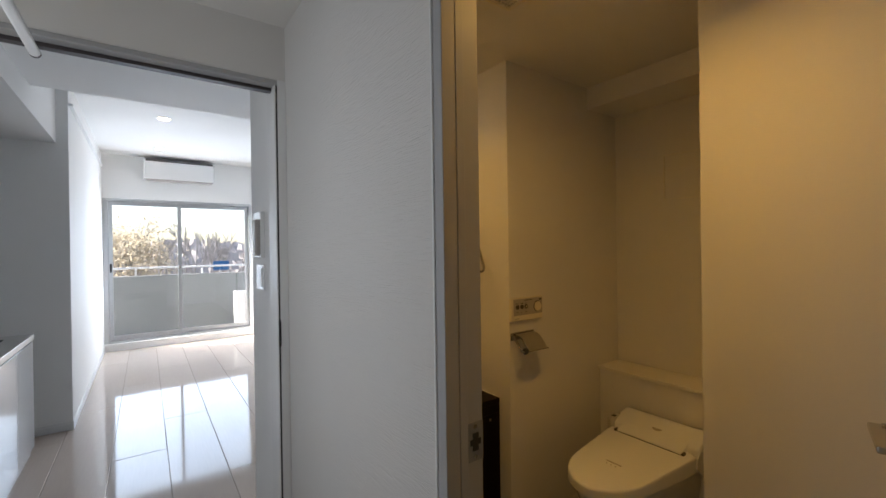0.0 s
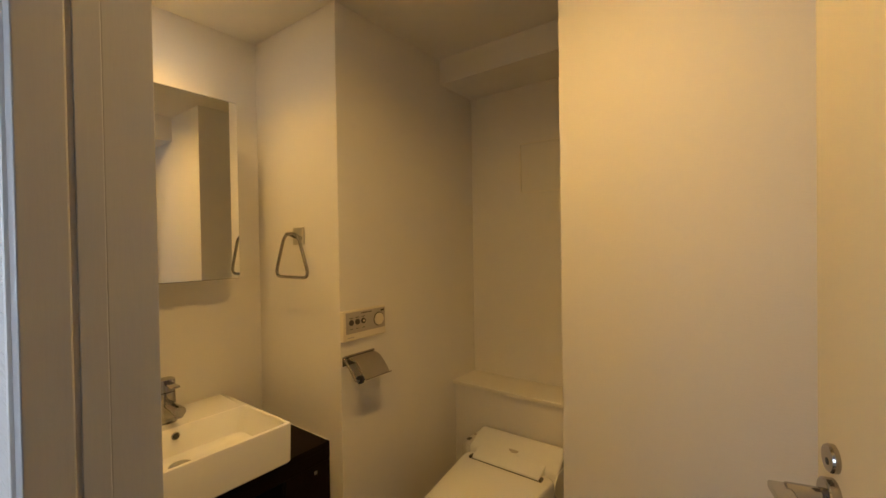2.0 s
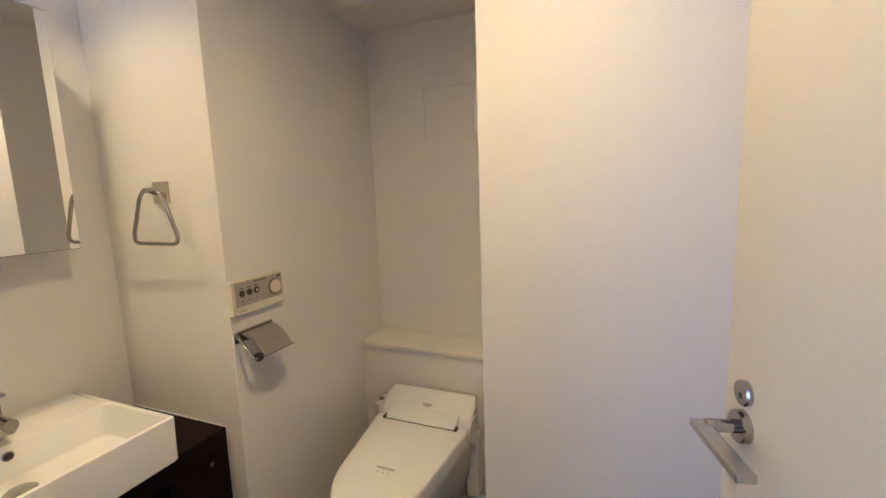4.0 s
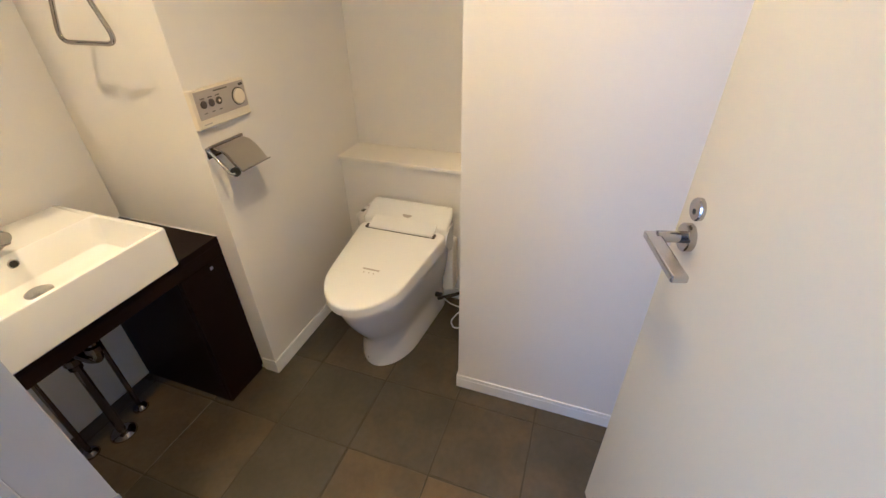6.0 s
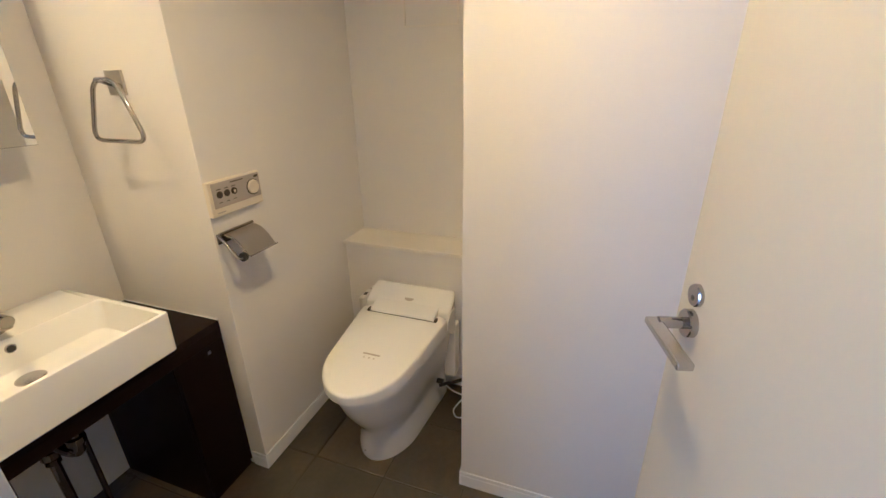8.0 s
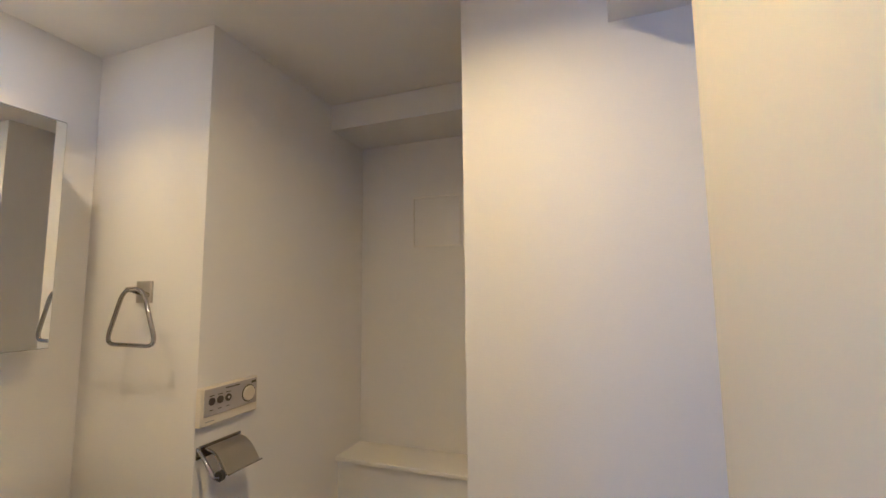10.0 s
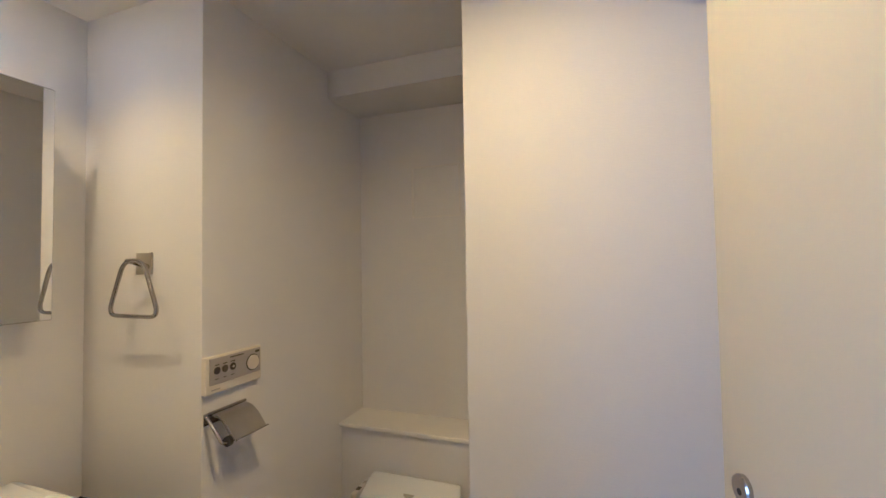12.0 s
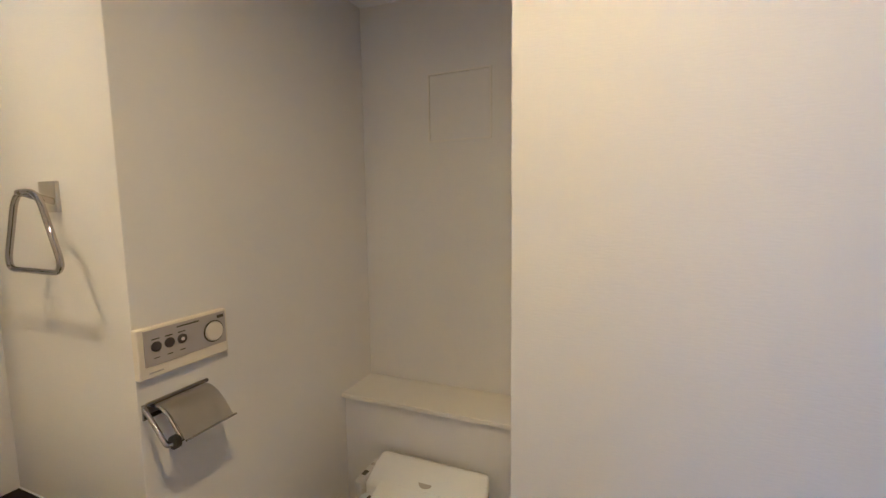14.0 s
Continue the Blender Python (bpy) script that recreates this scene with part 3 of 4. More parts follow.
for k in range(3):
    button = part("button", lathe((2.122 + 0.028 * k, PF - 0.0022, 1.083), [(0.0105, 0), (0.0105, 0.0022), (0.008, 0.0032)], (0, -1, 0), 20), INK, remote, "round dark push button")
    if k == 2:
        part("button_mark", lathe((2.178, PF - 0.0054, 1.083), [(0.004, 0), (0.004, 0.0005)], (0, -1, 0), 14), CREAM, button)
    part("print", boxes(((2.114 + 0.028 * k, PF - 0.0026, 1.0975), (2.130 + 0.028 * k, PF - 0.002, 1.1))), INK, remote)
    part("print", boxes(((2.116 + 0.028 * k, PF - 0.0026, 1.058), (2.128 + 0.028 * k, PF - 0.002, 1.06))), INK, remote)
part("print", boxes(((2.168, PF - 0.0026, 1.11), (2.220, PF - 0.002, 1.113))), INK, remote)
part("print", boxes(((2.106, PF - 0.0006, 1.028), (2.135, PF + 0.0004, 1.031))), GREY_FACE, remote)
part("display", boxes(((2.266, PF - 0.0028, 1.106), (2.283, PF - 0.002, 1.113))), INK, remote)
dial = part("dial", lathe((2.255, PF - 0.0022, 1.078), [(0.0225, 0), (0.0225, 0.004), (0.0205, 0.0065), (0.002, 0.007)], (0, -1, 0), 32), CREAM, remote, "cream round dial")
part("dial_ring", lathe((2.255, PF - 0.0022, 1.078), [(0.0255, 0), (0.0255, 0.0014)], (0, -1, 0), 32), INK, dial)

# paper holder
holder = thing("paper_holder", (2.15, PIER_Y, 0.95), "chrome toilet paper holder with a curved cover", "paper holder")
part("back_plate", boxes(((2.094, PIER_Y - 0.005, 0.930), (2.236, PIER_Y, 0.964)), bevel=0.002), CHROME, holder)
rows = []
for k in range(9):
    u = k / 8
    rows.append((PIER_Y - 0.008 - 0.090 * u, 0.958 - 0.060 * u ** 1.7 + 0.010 * math.sin(math.pi * u)))
bm = bmesh.new()
for x0, x1 in ((2.116, 2.230),):
    outer = [[(x, y, z) for y, z in rows] for x in (x0, x1)]
    inner = [[(x, y + 0.002, z - 0.002) for y, z in rows] for x in (x0, x1)]
    verts = [[bm.verts.new(p) for p in line] for line in (outer[0], outer[1], inner[1], inner[0])]
    for i in range(len(rows) - 1):
        for a_, b_ in ((0, 1), (1, 2), (2, 3), (3, 0)):
            bm.faces.new((verts[a_][i], verts[a_][i + 1], verts[b_][i + 1], verts[b_][i]))
    for i in (0, len(rows) - 1):
        bm.faces.new([verts[j][i] for j in range(4)])
bmesh.ops.recalc_face_normals(bm, faces=bm.faces)
smooth(part("cover", bm, BRUSHED, holder, "curved satin steel cover"), 50)
smooth(part("arm", tube(bend([(2.240, PIER_Y - 0.006, 0.962), (2.096, PIER_Y - 0.006, 0.962), (2.091, PIER_Y - 0.026, 0.952), (2.091, PIER_Y - 0.078, 0.894), (2.108, PIER_Y - 0.084, 0.896)], 0.014), 0.0050, 10), CHROME, holder))
smooth(part("side_wire", tube(bend([(2.113, PIER_Y - 0.006, 0.958), (2.113, PIER_Y - 0.045, 0.955), (2.113, PIER_Y - 0.092, 0.900)], 0.03, 7), 0.0032, 8), CHROME, holder))
part("roller", lathe((2.098, PIER_Y - 0.082, 0.898), [(0.0, 0), (0.014, 0.001), (0.014, 0.012), (0.0065, 0.014), (0.0065, 0.118), (0.009, 0.119), (0.009, 0.13)], (1, 0, 0), 20), BLACK, holder, "black paper roller")
part("cover_lip", tube([(2.116, PIER_Y - 0.099, 0.8975), (2.237, PIER_Y - 0.099, 0.8975)], 0.0022, 8), CHROME, holder)

# towel ring on the pier's front
towel = thing("towel_ring", (PIER_X, 2.37, 1.40), "chrome triangular towel ring on a square mount", "towel ring")
part("mount", boxes(((PIER_X - 0.008, 2.350, 1.362), (PIER_X, 2.414, 1.428)), bevel=0.0015), BRUSHED, towel)
smooth(part("hook", tube(bend([(PIER_X - 0.006, 2.362, 1.385), (PIER_X - 0.030, 2.362, 1.392), (PIER_X - 0.052, 2.368, 1.402), (PIER_X - 0.052, 2.385, 1.402)], 0.014), 0.0078, 12), CHROME, towel))
tri = bend([(PIER_X - 0.052, 2.399, 1.404), (PIER_X - 0.052, 2.318, 1.404), (PIER_X - 0.052, 2.252, 1.243), (PIER_X - 0.052, 2.466, 1.243)], 0.040, 8, True)
smooth(part("ring", tube(tri, 0.0062, 12, True), CHROME, towel))

# ---- vanity ----
WT = 0.655
worktop = thing("worktop", (1.7, 2.44, WT), "dark brown wood-grained vanity worktop with a front apron", "worktop")
part("board", boxes(((WASH_W + 0.002, 2.222, 0.630), (PIER_X - 0.002, MIRROR_Y - 0.002, WT)), bevel=0.0012), DARK_WOOD, worktop)
part("apron", boxes(((WASH_W + 0.002, 2.2225, 0.590), (PIER_X - 0.002, 2.242, 0.6295)), bevel=0.0008), DARK_WOOD, worktop)
part("rear_rail", boxes(((WASH_W + 0.002, 2.640, 0.590), (1.909, MIRROR_Y - 0.002, 0.6295))), DARK_WOOD, worktop)
tagged(part("caulk_strip", boxes(((PIER_X - 0.004, 2.224, WT - 0.001), (PIER_X - 0.0005, MIRROR_Y, WT + 0.0018))), WHITE_TRIM), "thin white sealant line at the worktop edge", "sealant")
cabinet = thing("vanity_cabinet", (2.0, 2.44, 0), "dark brown narrow vanity cabinet under the worktop", "cabinet")
part("body", boxes(((1.910, 2.240, 0.0), (PIER_X - 0.002, MIRROR_Y - 0.002, 0.5895)), bevel=0.001), DARK_WOOD, cabinet)
cdoor = part("cabinet_door", boxes(((1.911, 2.222, 0.030), (PIER_X - 0.003, 2.239, 0.588)), bevel=0.001), DARK_WOOD, cabinet)
part("latch", boxes(((2.018, 2.2185, 0.560), (2.031, 2.222, 0.573)), bevel=0.0008), CHROME, cdoor, "small square chrome latch")
part("toe_kick", boxes(((1.912, 2.232, 0.0), (PIER_X - 0.003, 2.2405, 0.030))), DARK_WOOD, cabinet)

BX0, BX1, BY0, BY1, BZ0, BZ1 = 1.412, 1.924, 2.199, 2.662, WT, 0.785


def rounded_rect(x0, x1, y0, y1, r, z, n=5):
    pts = []
    for cx, cy, a0 in ((x1 - r, y1 - r, 0), (x0 + r, y1 - r, 90), (x0 + r, y0 + r, 180), (x1 - r, y0 + r, 270)):
        for k in range(n + 1):
            a = radians(a0 + 90 * k / n)
            pts.append((cx + r * math.cos(a), cy + r * math.sin(a), z))
    return pts


basin = thing("washbasin", (1.6, 2.33, WT), "white rectangular ceramic countertop washbasin", "washbasin")
bm = loft([
    rounded_rect(BX0 + 0.006, BX1 - 0.006, BY0 + 0.006, BY1, 0.010, BZ0 + 0.001), rounded_rect(BX0 + 0.002, BX1 - 0.002, BY0 + 0.002, BY1, 0.012, BZ0 + 0.006),
    rounded_rect(BX0, BX1, BY0, BY1, 0.012, BZ1 - 0.006), rounded_rect(BX0 + 0.0015, BX1 - 0.0015, BY0 + 0.0015, BY1, 0.012, BZ1 - 0.0015), rounded_rect(BX0 + 0.005, BX1 - 0.005, BY0 + 0.005, BY1 - 0.002, 0.010, BZ1),
    rounded_rect(BX0 + 0.010, BX1 - 0.010, BY0 + 0.010, BY1 - 0.185, 0.014, BZ1), rounded_rect(BX0 + 0.014, BX1 - 0.014, BY0 + 0.014, BY1 - 0.188, 0.016, BZ1 - 0.004),
    rounded_rect(BX0 + 0.026, BX1 - 0.026, BY0 + 0.022, BY1 - 0.195, 0.024, BZ1 - 0.060), rounded_rect(BX0 + 0.036, BX1 - 0.036, BY0 + 0.032, BY1 - 0.203, 0.030, BZ1 - 0.082), rounded_rect(BX0 + 0.052, BX1 - 0.052, BY0 + 0.046, BY1 - 0.217, 0.036, BZ1 - 0.092),
    rounded_rect(BX0 + 0.20, BX1 - 0.20, BY0 + 0.13, BY1 - 0.249, 0.035, BZ1 - 0.096)])
smooth(part("bowl", bm, CERAMIC, basin), 32)
drain = part("drain", lathe((1.672, 2.405, BZ1 - 0.0965), [(0.032, 0), (0.032, 0.003), (0.027, 0.006), (0.005, 0.0068)]), SATIN, basin, "round satin drain plug")
part("overflow", lathe((1.684, BY1 - 0.1915, BZ1 - 0.026), [(0.0125, 0), (0.0125, 0.002), (0.0105, 0.003)], (0, -1, 0.1), 20), SATIN, basin, "chrome overflow ring")
# Dark disc for the shade inside the overflow.
part("overflow_hole", lathe((1.684, BY1 - 0.1947, BZ1 - 0.026), [(0.0095, 0), (0.0095, 0.0004)], (0, -1, 0.1), 20), CAVITY, basin)

TX, TAPY = 1.686, 2.545
tap = thing("tap", (TX, TAPY, BZ1), "chrome single-lever basin mixer tap", "tap")
part("base_ring", lathe((TX, TAPY, BZ1), [(0.030, 0), (0.030, 0.003), (0.027, 0.005)]), CHROME, tap)
smooth(part("column", loft([rounded_rect(TX - 0.0235, TX + 0.0235, TAPY - 0.0235, TAPY + 0.0235, 0.012, z) for z in (BZ1 + 0.004, BZ1 + 0.100)]), CHROME, tap), 40)
smooth(part("spout", lathe((TX, TAPY - 0.012, BZ1 + 0.062), [(0.0150, 0), (0.0150, 0.074), (0.0168, 0.075), (0.0168, 0.098), (0.0150, 0.100)], (0, -1, -0.04), 22), CHROME, tap), 40)
part("aerator", lathe((TX, TAPY - 0.098, BZ1 + 0.038), [(0.012, 0), (0.012, 0.012)], (0, 0, 1), 18), GREY_FACE, tap)
smooth(part("lever_cap", loft([rounded_rect(TX - 0.0235, TX + 0.0235, TAPY - 0.0235, TAPY + 0.0235, 0.012, z) for z in (BZ1 + 0.103, BZ1 + 0.142)]), CHROME, tap), 40)
part("lever", boxes(((TX - 0.012, TAPY - 0.085, BZ1 + 0.126), (TX + 0.012, TAPY - 0.020, BZ1 + 0.134)), bevel=0.003), CHROME, tap)


def floor_pipe(name, x, y, r, label, top=0.60):
    p = thing(name, (x, y, 0), label, "pipe", "chrome pipes under the vanity")
    smooth(part("pipe", lathe((x, y, 0.0), [(r, 0), (r, top)], sides=18), SHADED_CHROME, p))
    smooth(part("flange", lathe((x, y, 0.0), [(r * 3.2, 0), (r * 3.2, 0.003), (r * 2.8, 0.011), (r * 2.0, 0.019), (r * 1.25, 0.023)], sides=28), SHADED_CHROME, p))
    smooth(part("nut", lathe((x, y, top - 0.055), [(r * 1.15, 0), (r * 1.5, 0.003), (r * 1.5, 0.02), (r * 1.15, 0.023)], sides=8), SHADED_CHROME, p), 25)
    return p


floor_pipe("supply_pipe", 1.580, 2.547, 0.0085, "thin chrome water supply pipe standing on the floor")
floor_pipe("supply_pipe", 1.774, 2.549, 0.0085, "thin chrome water supply pipe standing on the floor")
trap = floor_pipe("drain_pipe", 1.675, 2.512, 0.0135, "chrome drain pipe with a trap under the washbasin", 0.40)
smooth(part("trap_bend", tube(bend([(1.700, 2.40, 0.60), (1.700, 2.40, 0.45), (1.700, 2.405, 0.405), (1.694, 2.44, 0.395), (1.680, 2.48, 0.42), (1.676, 2.50, 0.46), (1.675, 2.508, 0.44), (1.675, 2.508, 0.38)], 0.04, 8), 0.0145, 14), SHADED_CHROME, trap))
smooth(part("collar", lathe((1.675, 2.508, 0.372), [(0.0175, 0), (0.026, 0.003), (0.026, 0.026), (0.0175, 0.030)], sides=20), SHADED_CHROME, trap), 30)
smooth(part("collar", lathe((1.700, 2.402, 0.440), [(0.0175, 0), (0.024, 0.003), (0.024, 0.022), (0.0175, 0.025)], sides=20), SHADED_CHROME, trap), 30)
for x in (1.580, 1.774):
    part_v = thing("stop_valve", (x, 2.548, 0.48), "small chrome stop valve on a supply pipe", "valve", "stop valves")
    smooth(part("valve_body", lathe((x, 2.548, 0.455), [(0.012, 0), (0.014, 0.01), (0.014, 0.05), (0.010, 0.06)], sides=16), CHROME, part_v))
    smooth(part("valve_knob", lathe((x, 2.535, 0.48), [(0.006, 0), (0.006, 0.018), (0.013, 0.02), (0.013, 0.032)], (0, -1, 0), 16), CHROME, part_v))

mirror = thing("mirror_cabinet", (1.63, MIRROR_Y, 1.245), "frameless mirror cabinet fixed above the washbasin", "mirror cabinet")
part("body", boxes(((WASH_W + 0.012, 2.548, 1.243), (1.918, MIRROR_Y - 0.001, 1.887)), bevel=0.001), WHITE_TRIM, mirror)
pane = part("mirror_door", boxes(((WASH_W + 0.012, 2.5345, 1.241), (1.9350, 2.547, 1.8915)), bevel=0.0006), MIRROR_EDGE, mirror, "dark mirror backing edge")
part("mirror_glass", boxes(((WASH_W + 0.0135, 2.530, 1.2425), (1.9325, 2.5345, 1.8885)), bevel=0.0008), MIRROR, pane, "clear mirror glass")

# ceiling fittings
for x, y, watts, beam in LAMPS:
    downlight = thing("downlight", (x, y, CEIL), "small recessed round ceiling downlight, lit warm", "downlight", "washroom downlights")
    part("trim_ring", lathe((x, y, CEIL - 0.003), [(0.056, 0), (0.056, 0.003)]), WHITE_TRIM, downlight)
    part("lens", lathe((x, y, CEIL - 0.005), [(0.040, 0), (0.040, 0.002)]), FROST, downlight)
vent = thing("ceiling_vent", (1.69, 1.73, CEIL), "square white ceiling extractor grille", "vent")
# Dark plate for the unlit space behind the slats.
part("backing", boxes(((1.575, 1.615, CEIL - 0.004), (1.805, 1.845, CEIL))), CAVITY, vent)
part("frame", boxes(((1.570, 1.610, CEIL - 0.012), (1.810, 1.620, CEIL)), ((1.570, 1.840, CEIL - 0.012), (1.810, 1.850, CEIL)), ((1.570, 1.620, CEIL - 0.012), (1.580, 1.840, CEIL)), ((1.800, 1.620, CEIL - 0.012), (1.810, 1.840, CEIL)), bevel=0.001), CREAM, vent)
for k in range(14):
    part("slat", boxes(((1.580, 1.632 + k * 0.0155, CEIL - 0.011), (1.800, 1.636 + k * 0.0155, CEIL - 0.005))), CREAM, vent)
    part("slat", boxes(((1.592 + k * 0.0155, 1.620, CEIL - 0.0115), (1.596 + k * 0.0155, 1.840, CEIL - 0.0055))), CREAM, vent)

# ---- hall and living room ----
slide = thing("sliding_door_frame", (0.72, 2.54, 0), "grey aluminium frame of the open sliding door", "door frame", kind="structure")
part("head", boxes(((0.27, END_Y - 0.004, 2.003), (1.1765, 2.604, 2.022)), bevel=0.003), JAMB, slide)
part("jamb", boxes(((1.166, END_Y - 0.005, 0), (1.1705, 2.604, 2.003)), bevel=0.0012), WHITE_TRIM, slide)
part("jamb_trim", boxes(((1.177, END_Y - 0.006, 0), (HALL_E - 0.001, END_Y - 0.0005, 2.022)), bevel=0.001), WHITE_TRIM, slide)
part("jamb", boxes(((0.268, END_Y - 0.004, 0), (0.300, 2.604, 2.003)), bevel=0.002), WHITE_TRIM, slide)
part("track", boxes(((0.300, 2.53, 1.990), (1.166, 2.56, 2.0025))), INK, slide, "dark sliding track")
# Dark strip put in for the shade of the open gap beside the jamb.
part("gasket", boxes(((1.1708, END_Y + 0.003, 0), (1.1848, 2.602, 2.003))), INK, slide, "dark strip set in the frame groove")
part("latch_plate", boxes(((1.1695, END_Y - 0.008, 0.985), (1.178, END_Y + 0.003, 1.085)), bevel=0.0005), BLACK, slide, "black latch plate")
rod = thing("hanging_rod", (0.50, 1.9, 1.935), "white ceiling-hung drying rod with a dark end", "rod")
smooth(part("pole", tube([(0.502, 1.30, 1.932), (0.502, 2.43, 1.932)], 0.013, 14), WHITE_TRIM, rod))
for y in (1.45, 1.95):
    part("hanger", boxes(((0.496, y, 1.93), (0.508, y + 0.014, 2.236))), WHITE_TRIM, rod)
part("end_cap", lathe((0.502, 2.43, 1.932), [(0.0135, 0), (0.0135, 0.010), (0.007, 0.012)], (0, 1, 0), 14), INK, rod)

intercom = thing("intercom", (1.19, 2.83, 1.48), "white wall intercom with a grey receiver", "intercom")
part("base", boxes(((1.172, 2.79, 1.325), (1.19, 2.93, 1.535)), bevel=0.003), PLASTIC, intercom)
part("receiver", boxes(((1.150, 2.795, 1.335), (1.176, 2.86, 1.50)), bevel=0.008, segs=3), GREY_FACE, intercom)
switch = thing("light_switch", (1.19, 2.83, 1.18), "white wide-rocker light switch plate", "switch")
part("plate", boxes(((1.182, 2.79, 1.177), (1.19, 2.93, 1.291)), bevel=0.002), PLASTIC, switch)
for k in range(2):
    part("rocker", boxes(((1.178, 2.815 + k * 0.048, 1.192), (1.182, 2.860 + k * 0.048, 1.276)), bevel=0.001), PLASTIC, switch)

kitchen = thing("kitchen_unit", (-0.2, 4.0, 0), "white gloss kitchen base unit with pale worktop", "kitchen unit")
part("body", boxes(((-0.598, 2.95, 0.0), (0.105, 4.69, 0.775)), bevel=0.002), GLOSS_WHITE, kitchen)
for k in range(4):
    part("unit_door", boxes(((0.105, 2.955 + 0.434 * k, 0.06), (0.125, 2.955 + 0.434 * (k + 1) - 0.004, 0.765)), bevel=0.002), GLOSS_WHITE, kitchen)
tagged(part("kitchen_worktop", boxes(((-0.598, 2.94, 0.777), (0.130, 4.70, 0.815)), bevel=0.003), STEEL_TOP), "pale brushed kitchen worktop", "worktop")
# Thin slab; the bowl's dark inside is only its colour.
tagged(part("kitchen_sink", boxes(((-0.42, 3.95, 0.8155), (0.02, 4.52, 0.820)), bevel=0.001), CAVITY), "flat dark slab standing in for the sink bowl", "sink")

ac = thing("air_conditioner", (1.17, 7.93, 2.34), "white wall-mounted air conditioner above the window", "air conditioner")
part("body", boxes(((0.745, 7.83, 2.375), (1.605, LIV_N, 2.645)), bevel=0.015, segs=3), PLASTIC, ac)
part("outlet_flap", boxes(((0.775, 7.845, 2.352), (1.575, 7.96, 2.378)), bevel=0.004), GREY_FACE, ac, "grey louvre flap")
# Dark strip on the front, put in for the shade of the top intake.
part("intake", boxes(((0.768, 7.8275, 2.618), (1.582, 7.836, 2.640)), bevel=0.002), INK, ac, "dark strip for the shaded intake along the top")
part("top_grille", boxes(((0.77, 7.86, 2.6455), (1.58, 8.02, 2.655))), CAVITY, ac)
for k, y in enumerate((5.83, 7.34)):
    dl = thing("downlight", (0.92, y, LIV_CEIL), "small recessed round ceiling downlight", "downlight", "living room downlights")
    part("trim_ring", lathe((0.92, y, LIV_CEIL - 0.004), [(0.07, 0), (0.07, 0.004)]), WHITE_TRIM, dl)
    part("lens", lathe((0.92, y, LIV_CEIL - 0.006), [(0.05, 0), (0.05, 0.002)]), FROST, dl)
tagged(part("picture_rail", boxes(((0.280, 5.1, 2.50), (0.306, 7.9, 2.52)), bevel=0.002), WHITE_TRIM), "slim white picture rail along the wall top", "rail")

# ---- balcony window ----
win = thing("window_1", (1.21, LIV_N, 0.10), "aluminium sliding balcony window with two clear panes", "window", kind="structure")
part("window_frame", boxes(((0.280, 8.06, 0.10), (0.335, 8.19, 2.10)), ((2.11, 8.06, 0.10), (2.15, 8.19, 2.10)), ((0.335, 8.06, 2.06), (2.11, 8.19, 2.10)), ((0.335, 8.06, 0.10), (2.11, 8.19, 0.135)), bevel=0.003), ALU, win)
part("window_sill", boxes(((0.280, 8.02, 0.085), (2.15, 8.06, 0.104)), bevel=0.003), WHITE_TRIM, win)
for x0, x1, y in ((0.337, 1.19, 8.085), (1.14, 2.108, 8.135)):
    sash = part("sash", boxes(((x0, y, 0.137), (x0 + 0.048, y + 0.03, 2.058)), ((x1 - 0.048, y, 0.137), (x1, y + 0.03, 2.058)), ((x0 + 0.048, y, 2.01), (x1 - 0.048, y + 0.03, 2.058)), ((x0 + 0.048, y, 0.137), (x1 - 0.048, y + 0.03, 0.20)), bevel=0.002), ALU, win)
    glass = part("pane", boxes(((x0 + 0.046, y + 0.012, 0.198), (x1 - 0.046, y + 0.016, 2.012))), GLASS, sash, "clear glass pane")
    glass.visible_shadow = False
    part("pull", boxes(((x0 + 0.012, y - 0.003, 1.08), (x0 + 0.036, y, 1.20)), bevel=0.001), BLACK, sash)
# Unseen side window, added round the side lamp.
side_win = thing("assumed_window", (0.08, 1.95, 0.83), "assumed plain aluminium side window, never in view", "window", kind="structure")
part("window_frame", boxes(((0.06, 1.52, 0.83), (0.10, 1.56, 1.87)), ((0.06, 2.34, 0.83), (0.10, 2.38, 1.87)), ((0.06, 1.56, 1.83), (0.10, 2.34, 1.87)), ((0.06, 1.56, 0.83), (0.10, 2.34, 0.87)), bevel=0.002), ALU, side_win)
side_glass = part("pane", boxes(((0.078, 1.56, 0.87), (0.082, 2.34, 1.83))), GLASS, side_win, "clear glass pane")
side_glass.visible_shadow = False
part("crescent_lock", boxes(((1.150, 8.066, 1.09), (1.176, 8.085, 1.15)), bevel=0.004), SATIN, win)
# ---- balcony and distance ----
structure("balcony_floor", boxes(((-1.5, 8.2, -0.25), (4.5, 9.35, -0.02))), CONCRETE, "grey concrete balcony floor", "balcony")
parapet = structure("parapet", boxes(((-1.5, 9.2, -0.02), (4.5, 9.35, 0.962)), bevel=0.004), CONCRETE, "grey concrete balcony parapet", "parapet")
for x in (-0.6, 0.3, 1.2, 2.1, 3.0):
    part("joint", boxes(((x, 9.1985, -0.02), (x + 0.012, 9.2005, 0.955))), CAVITY, parapet)
rail = thing("balcony_rail", (1.2, 9.27, 0.962), "slim white metal rail on the balcony parapet", "rail")
part("top_bar", tube([(-1.5, 9.27, 1.09), (4.5, 9.27, 1.09)], 0.018, 10), WHITE_TRIM, rail)
for k in range(7):
    part("post", boxes(((-1.3 + k * 0.95, 9.255, 0.958), (-1.27 + k * 0.95, 9.285, 1.08))), WHITE_TRIM, rail)
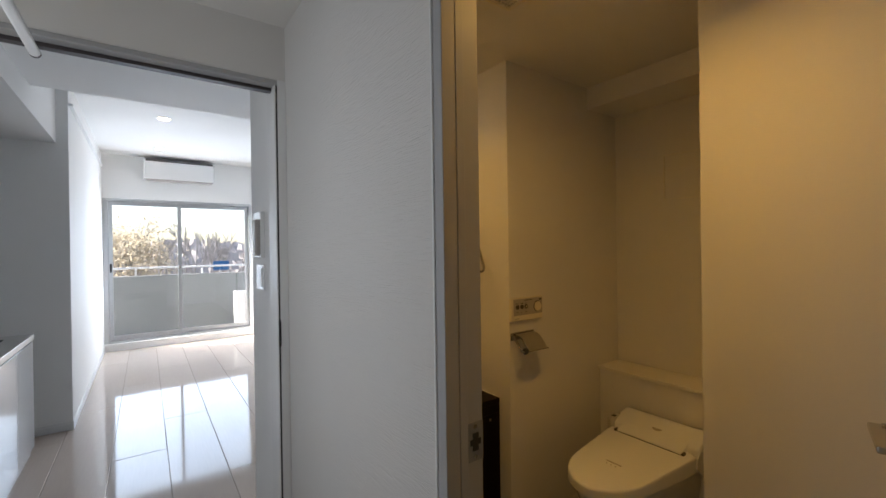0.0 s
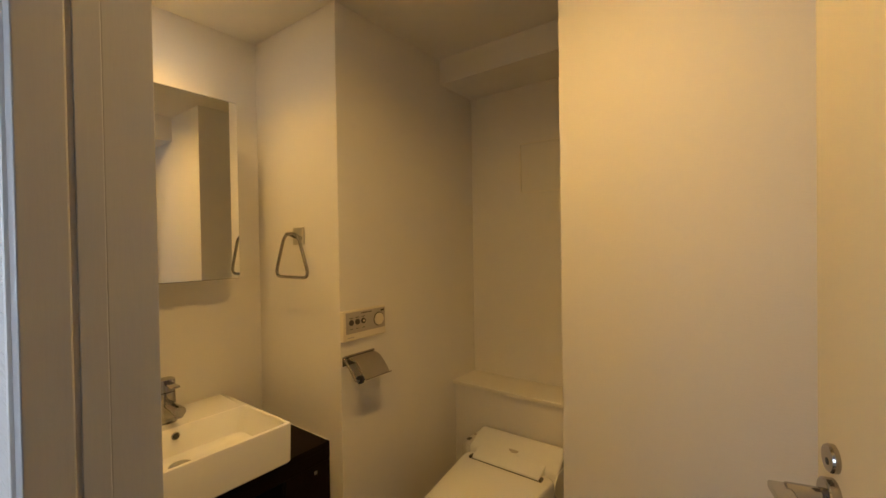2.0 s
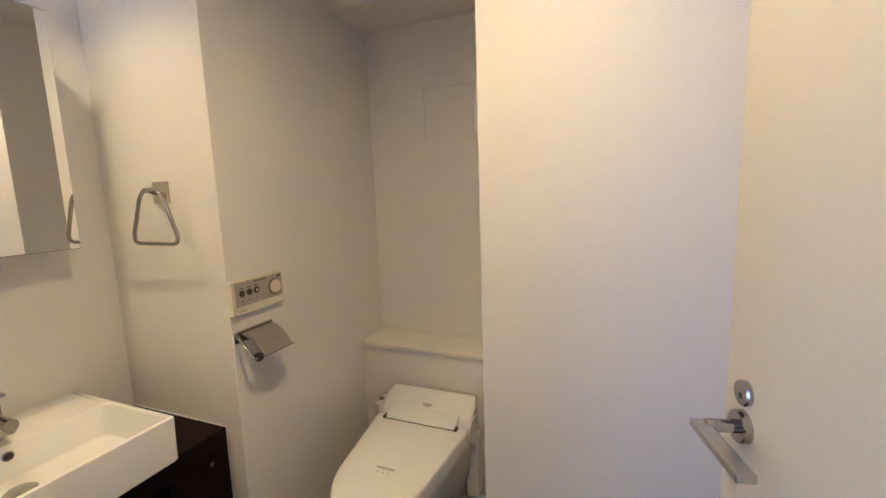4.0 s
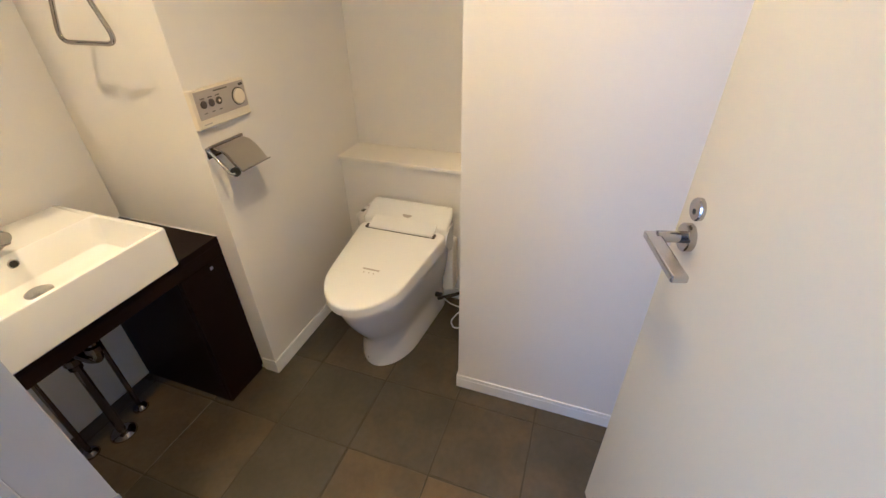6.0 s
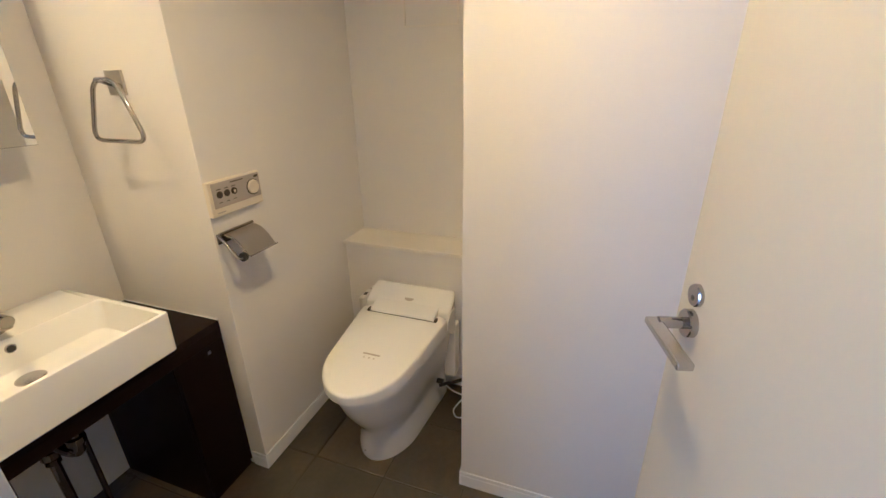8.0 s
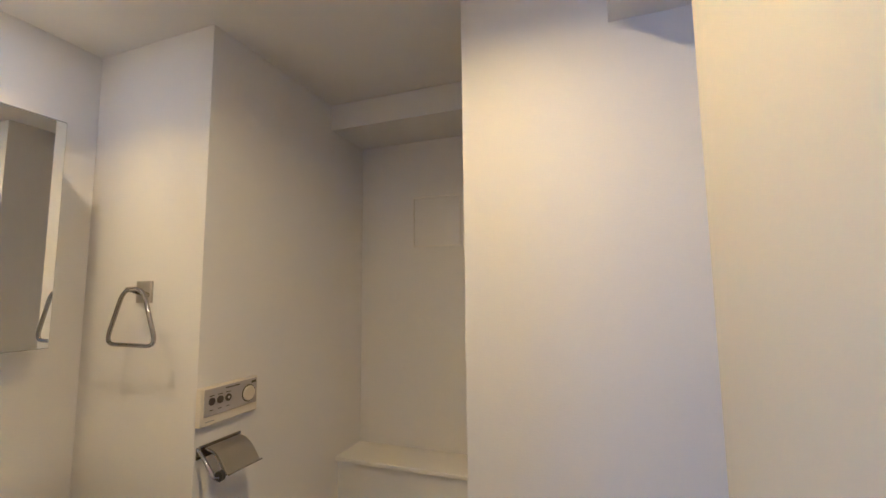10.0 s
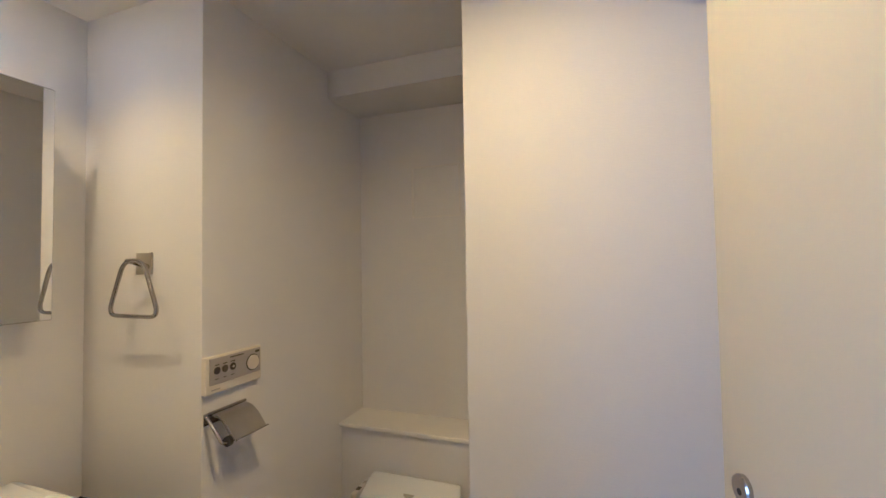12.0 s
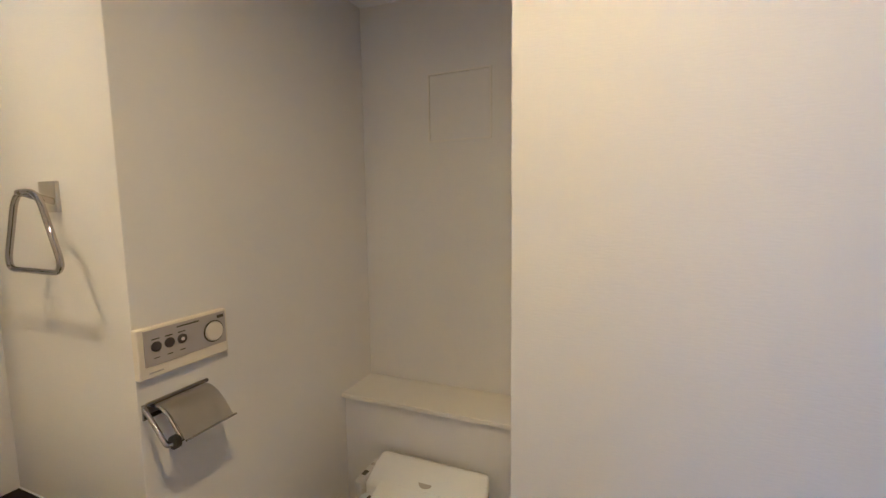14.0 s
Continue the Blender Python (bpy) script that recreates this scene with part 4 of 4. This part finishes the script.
condenser = thing("condenser_unit", (2.2, 8.75, 0), "white outdoor air-conditioning unit on the balcony", "condenser")
part("case", boxes(((1.98, 8.5, 0.03), (2.7, 8.8, 0.66)), bevel=0.01), PLASTIC, condenser)
for k in range(2):
    part("foot", boxes(((2.05 + 0.5 * k, 8.5, -0.02), (2.11 + 0.5 * k, 8.8, 0.03))), INK, condenser)
structure("ground", boxes(((-600, 9.6, -7.2), (600, 1500, -7.0))), EARTH, "bare winter ground stretching into the distance", "ground")


def leafy_tree(name, x, y, height, spread, label, leaves, seed):
    rng = random.Random(seed)
    root = thing(name, (x, y, -7.0), label, "tree", "trees beyond the balcony")
    z0 = -7.0
    trunk = bmesh.new()
    tips = []

    def limb(a, b, r0, r1):
        bm2 = tube([a, (a + b) / 2 + Vector((rng.uniform(-.1, .1), rng.uniform(-.1, .1), 0)) * (b - a).length * 0.5, b], [r0, (r0 + r1) / 2, r1], 6)
        me = bpy.data.meshes.new("limb_tmp")
        bm2.to_mesh(me)
        bm2.free()
        trunk.from_mesh(me)
        bpy.data.meshes.remove(me)

    def grow(a, d, length, r, depth):
        b = a + d * length
        limb(a, b, r, r * 0.65)
        if depth == 0:
            tips.append(b)
            return
        for _ in range(3 if depth > 1 else 4):
            nd = (d + Vector((rng.uniform(-1, 1), rng.uniform(-1, 1), rng.uniform(-0.25, 0.6))) * spread).normalized()
            grow(b, nd, length * rng.uniform(0.6, 0.85), r * 0.6, depth - 1)

    grow(Vector((x, y, z0)), Vector((0, 0, 1)), height * 0.34, height * 0.022, 4)
    part("trunk", trunk, BARK, root)
    if leaves:
        verts, faces = [], []
        for tpt in tips:
            for _ in range(leaves):
                c = tpt + Vector((rng.gauss(0, 1), rng.gauss(0, 1), rng.gauss(0, 0.8))) * height * 0.05
                u = Vector((rng.uniform(-1, 1), rng.uniform(-1, 1), rng.uniform(-1, 1))).normalized() * 0.10
                w = u.orthogonal().normalized() * 0.06
                i = len(verts)
                verts += [c - u, c + w, c + u, c - w]
                faces.append((i, i + 1, i + 2, i + 3))
        me = bpy.data.meshes.new("crown")
        me.from_pydata(verts, [], faces)
        me.materials.append(LEAF_OCHRE)
        ob = new("crown", me)
        ob.parent, ob.matrix_parent_inverse = root, INVERSE[root.name]
        tagged(ob, "ochre autumn leaves")
    return root


leafy_tree("tree", -1.0, 34, 10.3, 0.82, "broad tree with ochre leaves and spreading bare limbs", 48, 3)
for k, (x, y, h) in enumerate(((4.2, 44, 9.6), (6.8, 48, 10.0), (9.5, 46, 9.2), (1.8, 52, 10.2), (-5.5, 55, 11.2), (12.5, 50, 9.4))):
    leafy_tree("tree", x, y, h, 0.42, "bare winter tree with upright grey branches", 0, 20 + k)

# far wooded slope
rng = random.Random(5)
verts, faces = [], []
for _ in range(9000):
    x = rng.uniform(-60, 60)
    y = rng.uniform(62, 95)
    top = 1.4 + 1.6 * noise.noise(Vector((x * 0.06, 0, 3))) + (2.2 if x < -3 else 0) + 0.05 * (y - 62)
    z = -7 + (top + 7) * rng.random() ** 0.7
    s_ = rng.uniform(0.25, 0.7)
    a = rng.uniform(0, math.pi)
    dx, dy = math.cos(a) * s_, math.sin(a) * s_
    i = len(verts)
    verts += [(x - dx, y - dy, z - s_ * 0.7), (x + dx, y + dy, z - s_ * 0.6), (x + dx * 0.5, y + dy * 0.5, z + s_ * 0.9), (x - dx * 0.7, y - dy * 0.7, z + s_ * 0.7)]
    faces.append((i, i + 1, i + 2, i + 3))
me = bpy.data.meshes.new("far_wood")
me.from_pydata(verts, [], faces)
me.materials.append(TWIG)
tagged(new("far_wood", me), "grey-brown bare winter woodland on the far slope", "woodland", kind="stuff")
sign = thing("road_sign", (6.0, 40, -7.0), "blue road sign on a pole among the trees", "sign")
part("board", boxes(((5.3, 40, -0.25), (6.5, 40.06, 0.5)), bevel=0.02), BLUE_SIGN, sign)
part("pole", tube([(5.9, 40.1, -7), (5.9, 40.1, 0.6)], 0.07, 8), ALU, sign)

# ---- floor pieces, last ----
lay_tiles(wash_floor, WASH_W + 0.006, BACK_X, SOUTH_Y, MIRROR_Y, [0.978 + 0.304 * k for k in range(8)], [0.510 + 0.2995 * k for k in range(9)], 0.0035, 0.012)
for x0, x1, y0, y1 in ((-0.6, HALL_E, -1.7, 2.78), (-0.6, LIV_E, 2.78, LIV_N)):
    for k in range(12):
        a = -0.66 + 0.303 * k
        off = (k * 0.61) % 1.8
        lay(wood_floor, "plank", PLANK, x0, x1, y0, y1, [a, a + 0.303], [-3.6 + off + 1.8 * j for j in range(9)], 0.0025, 0.006, 0.0)
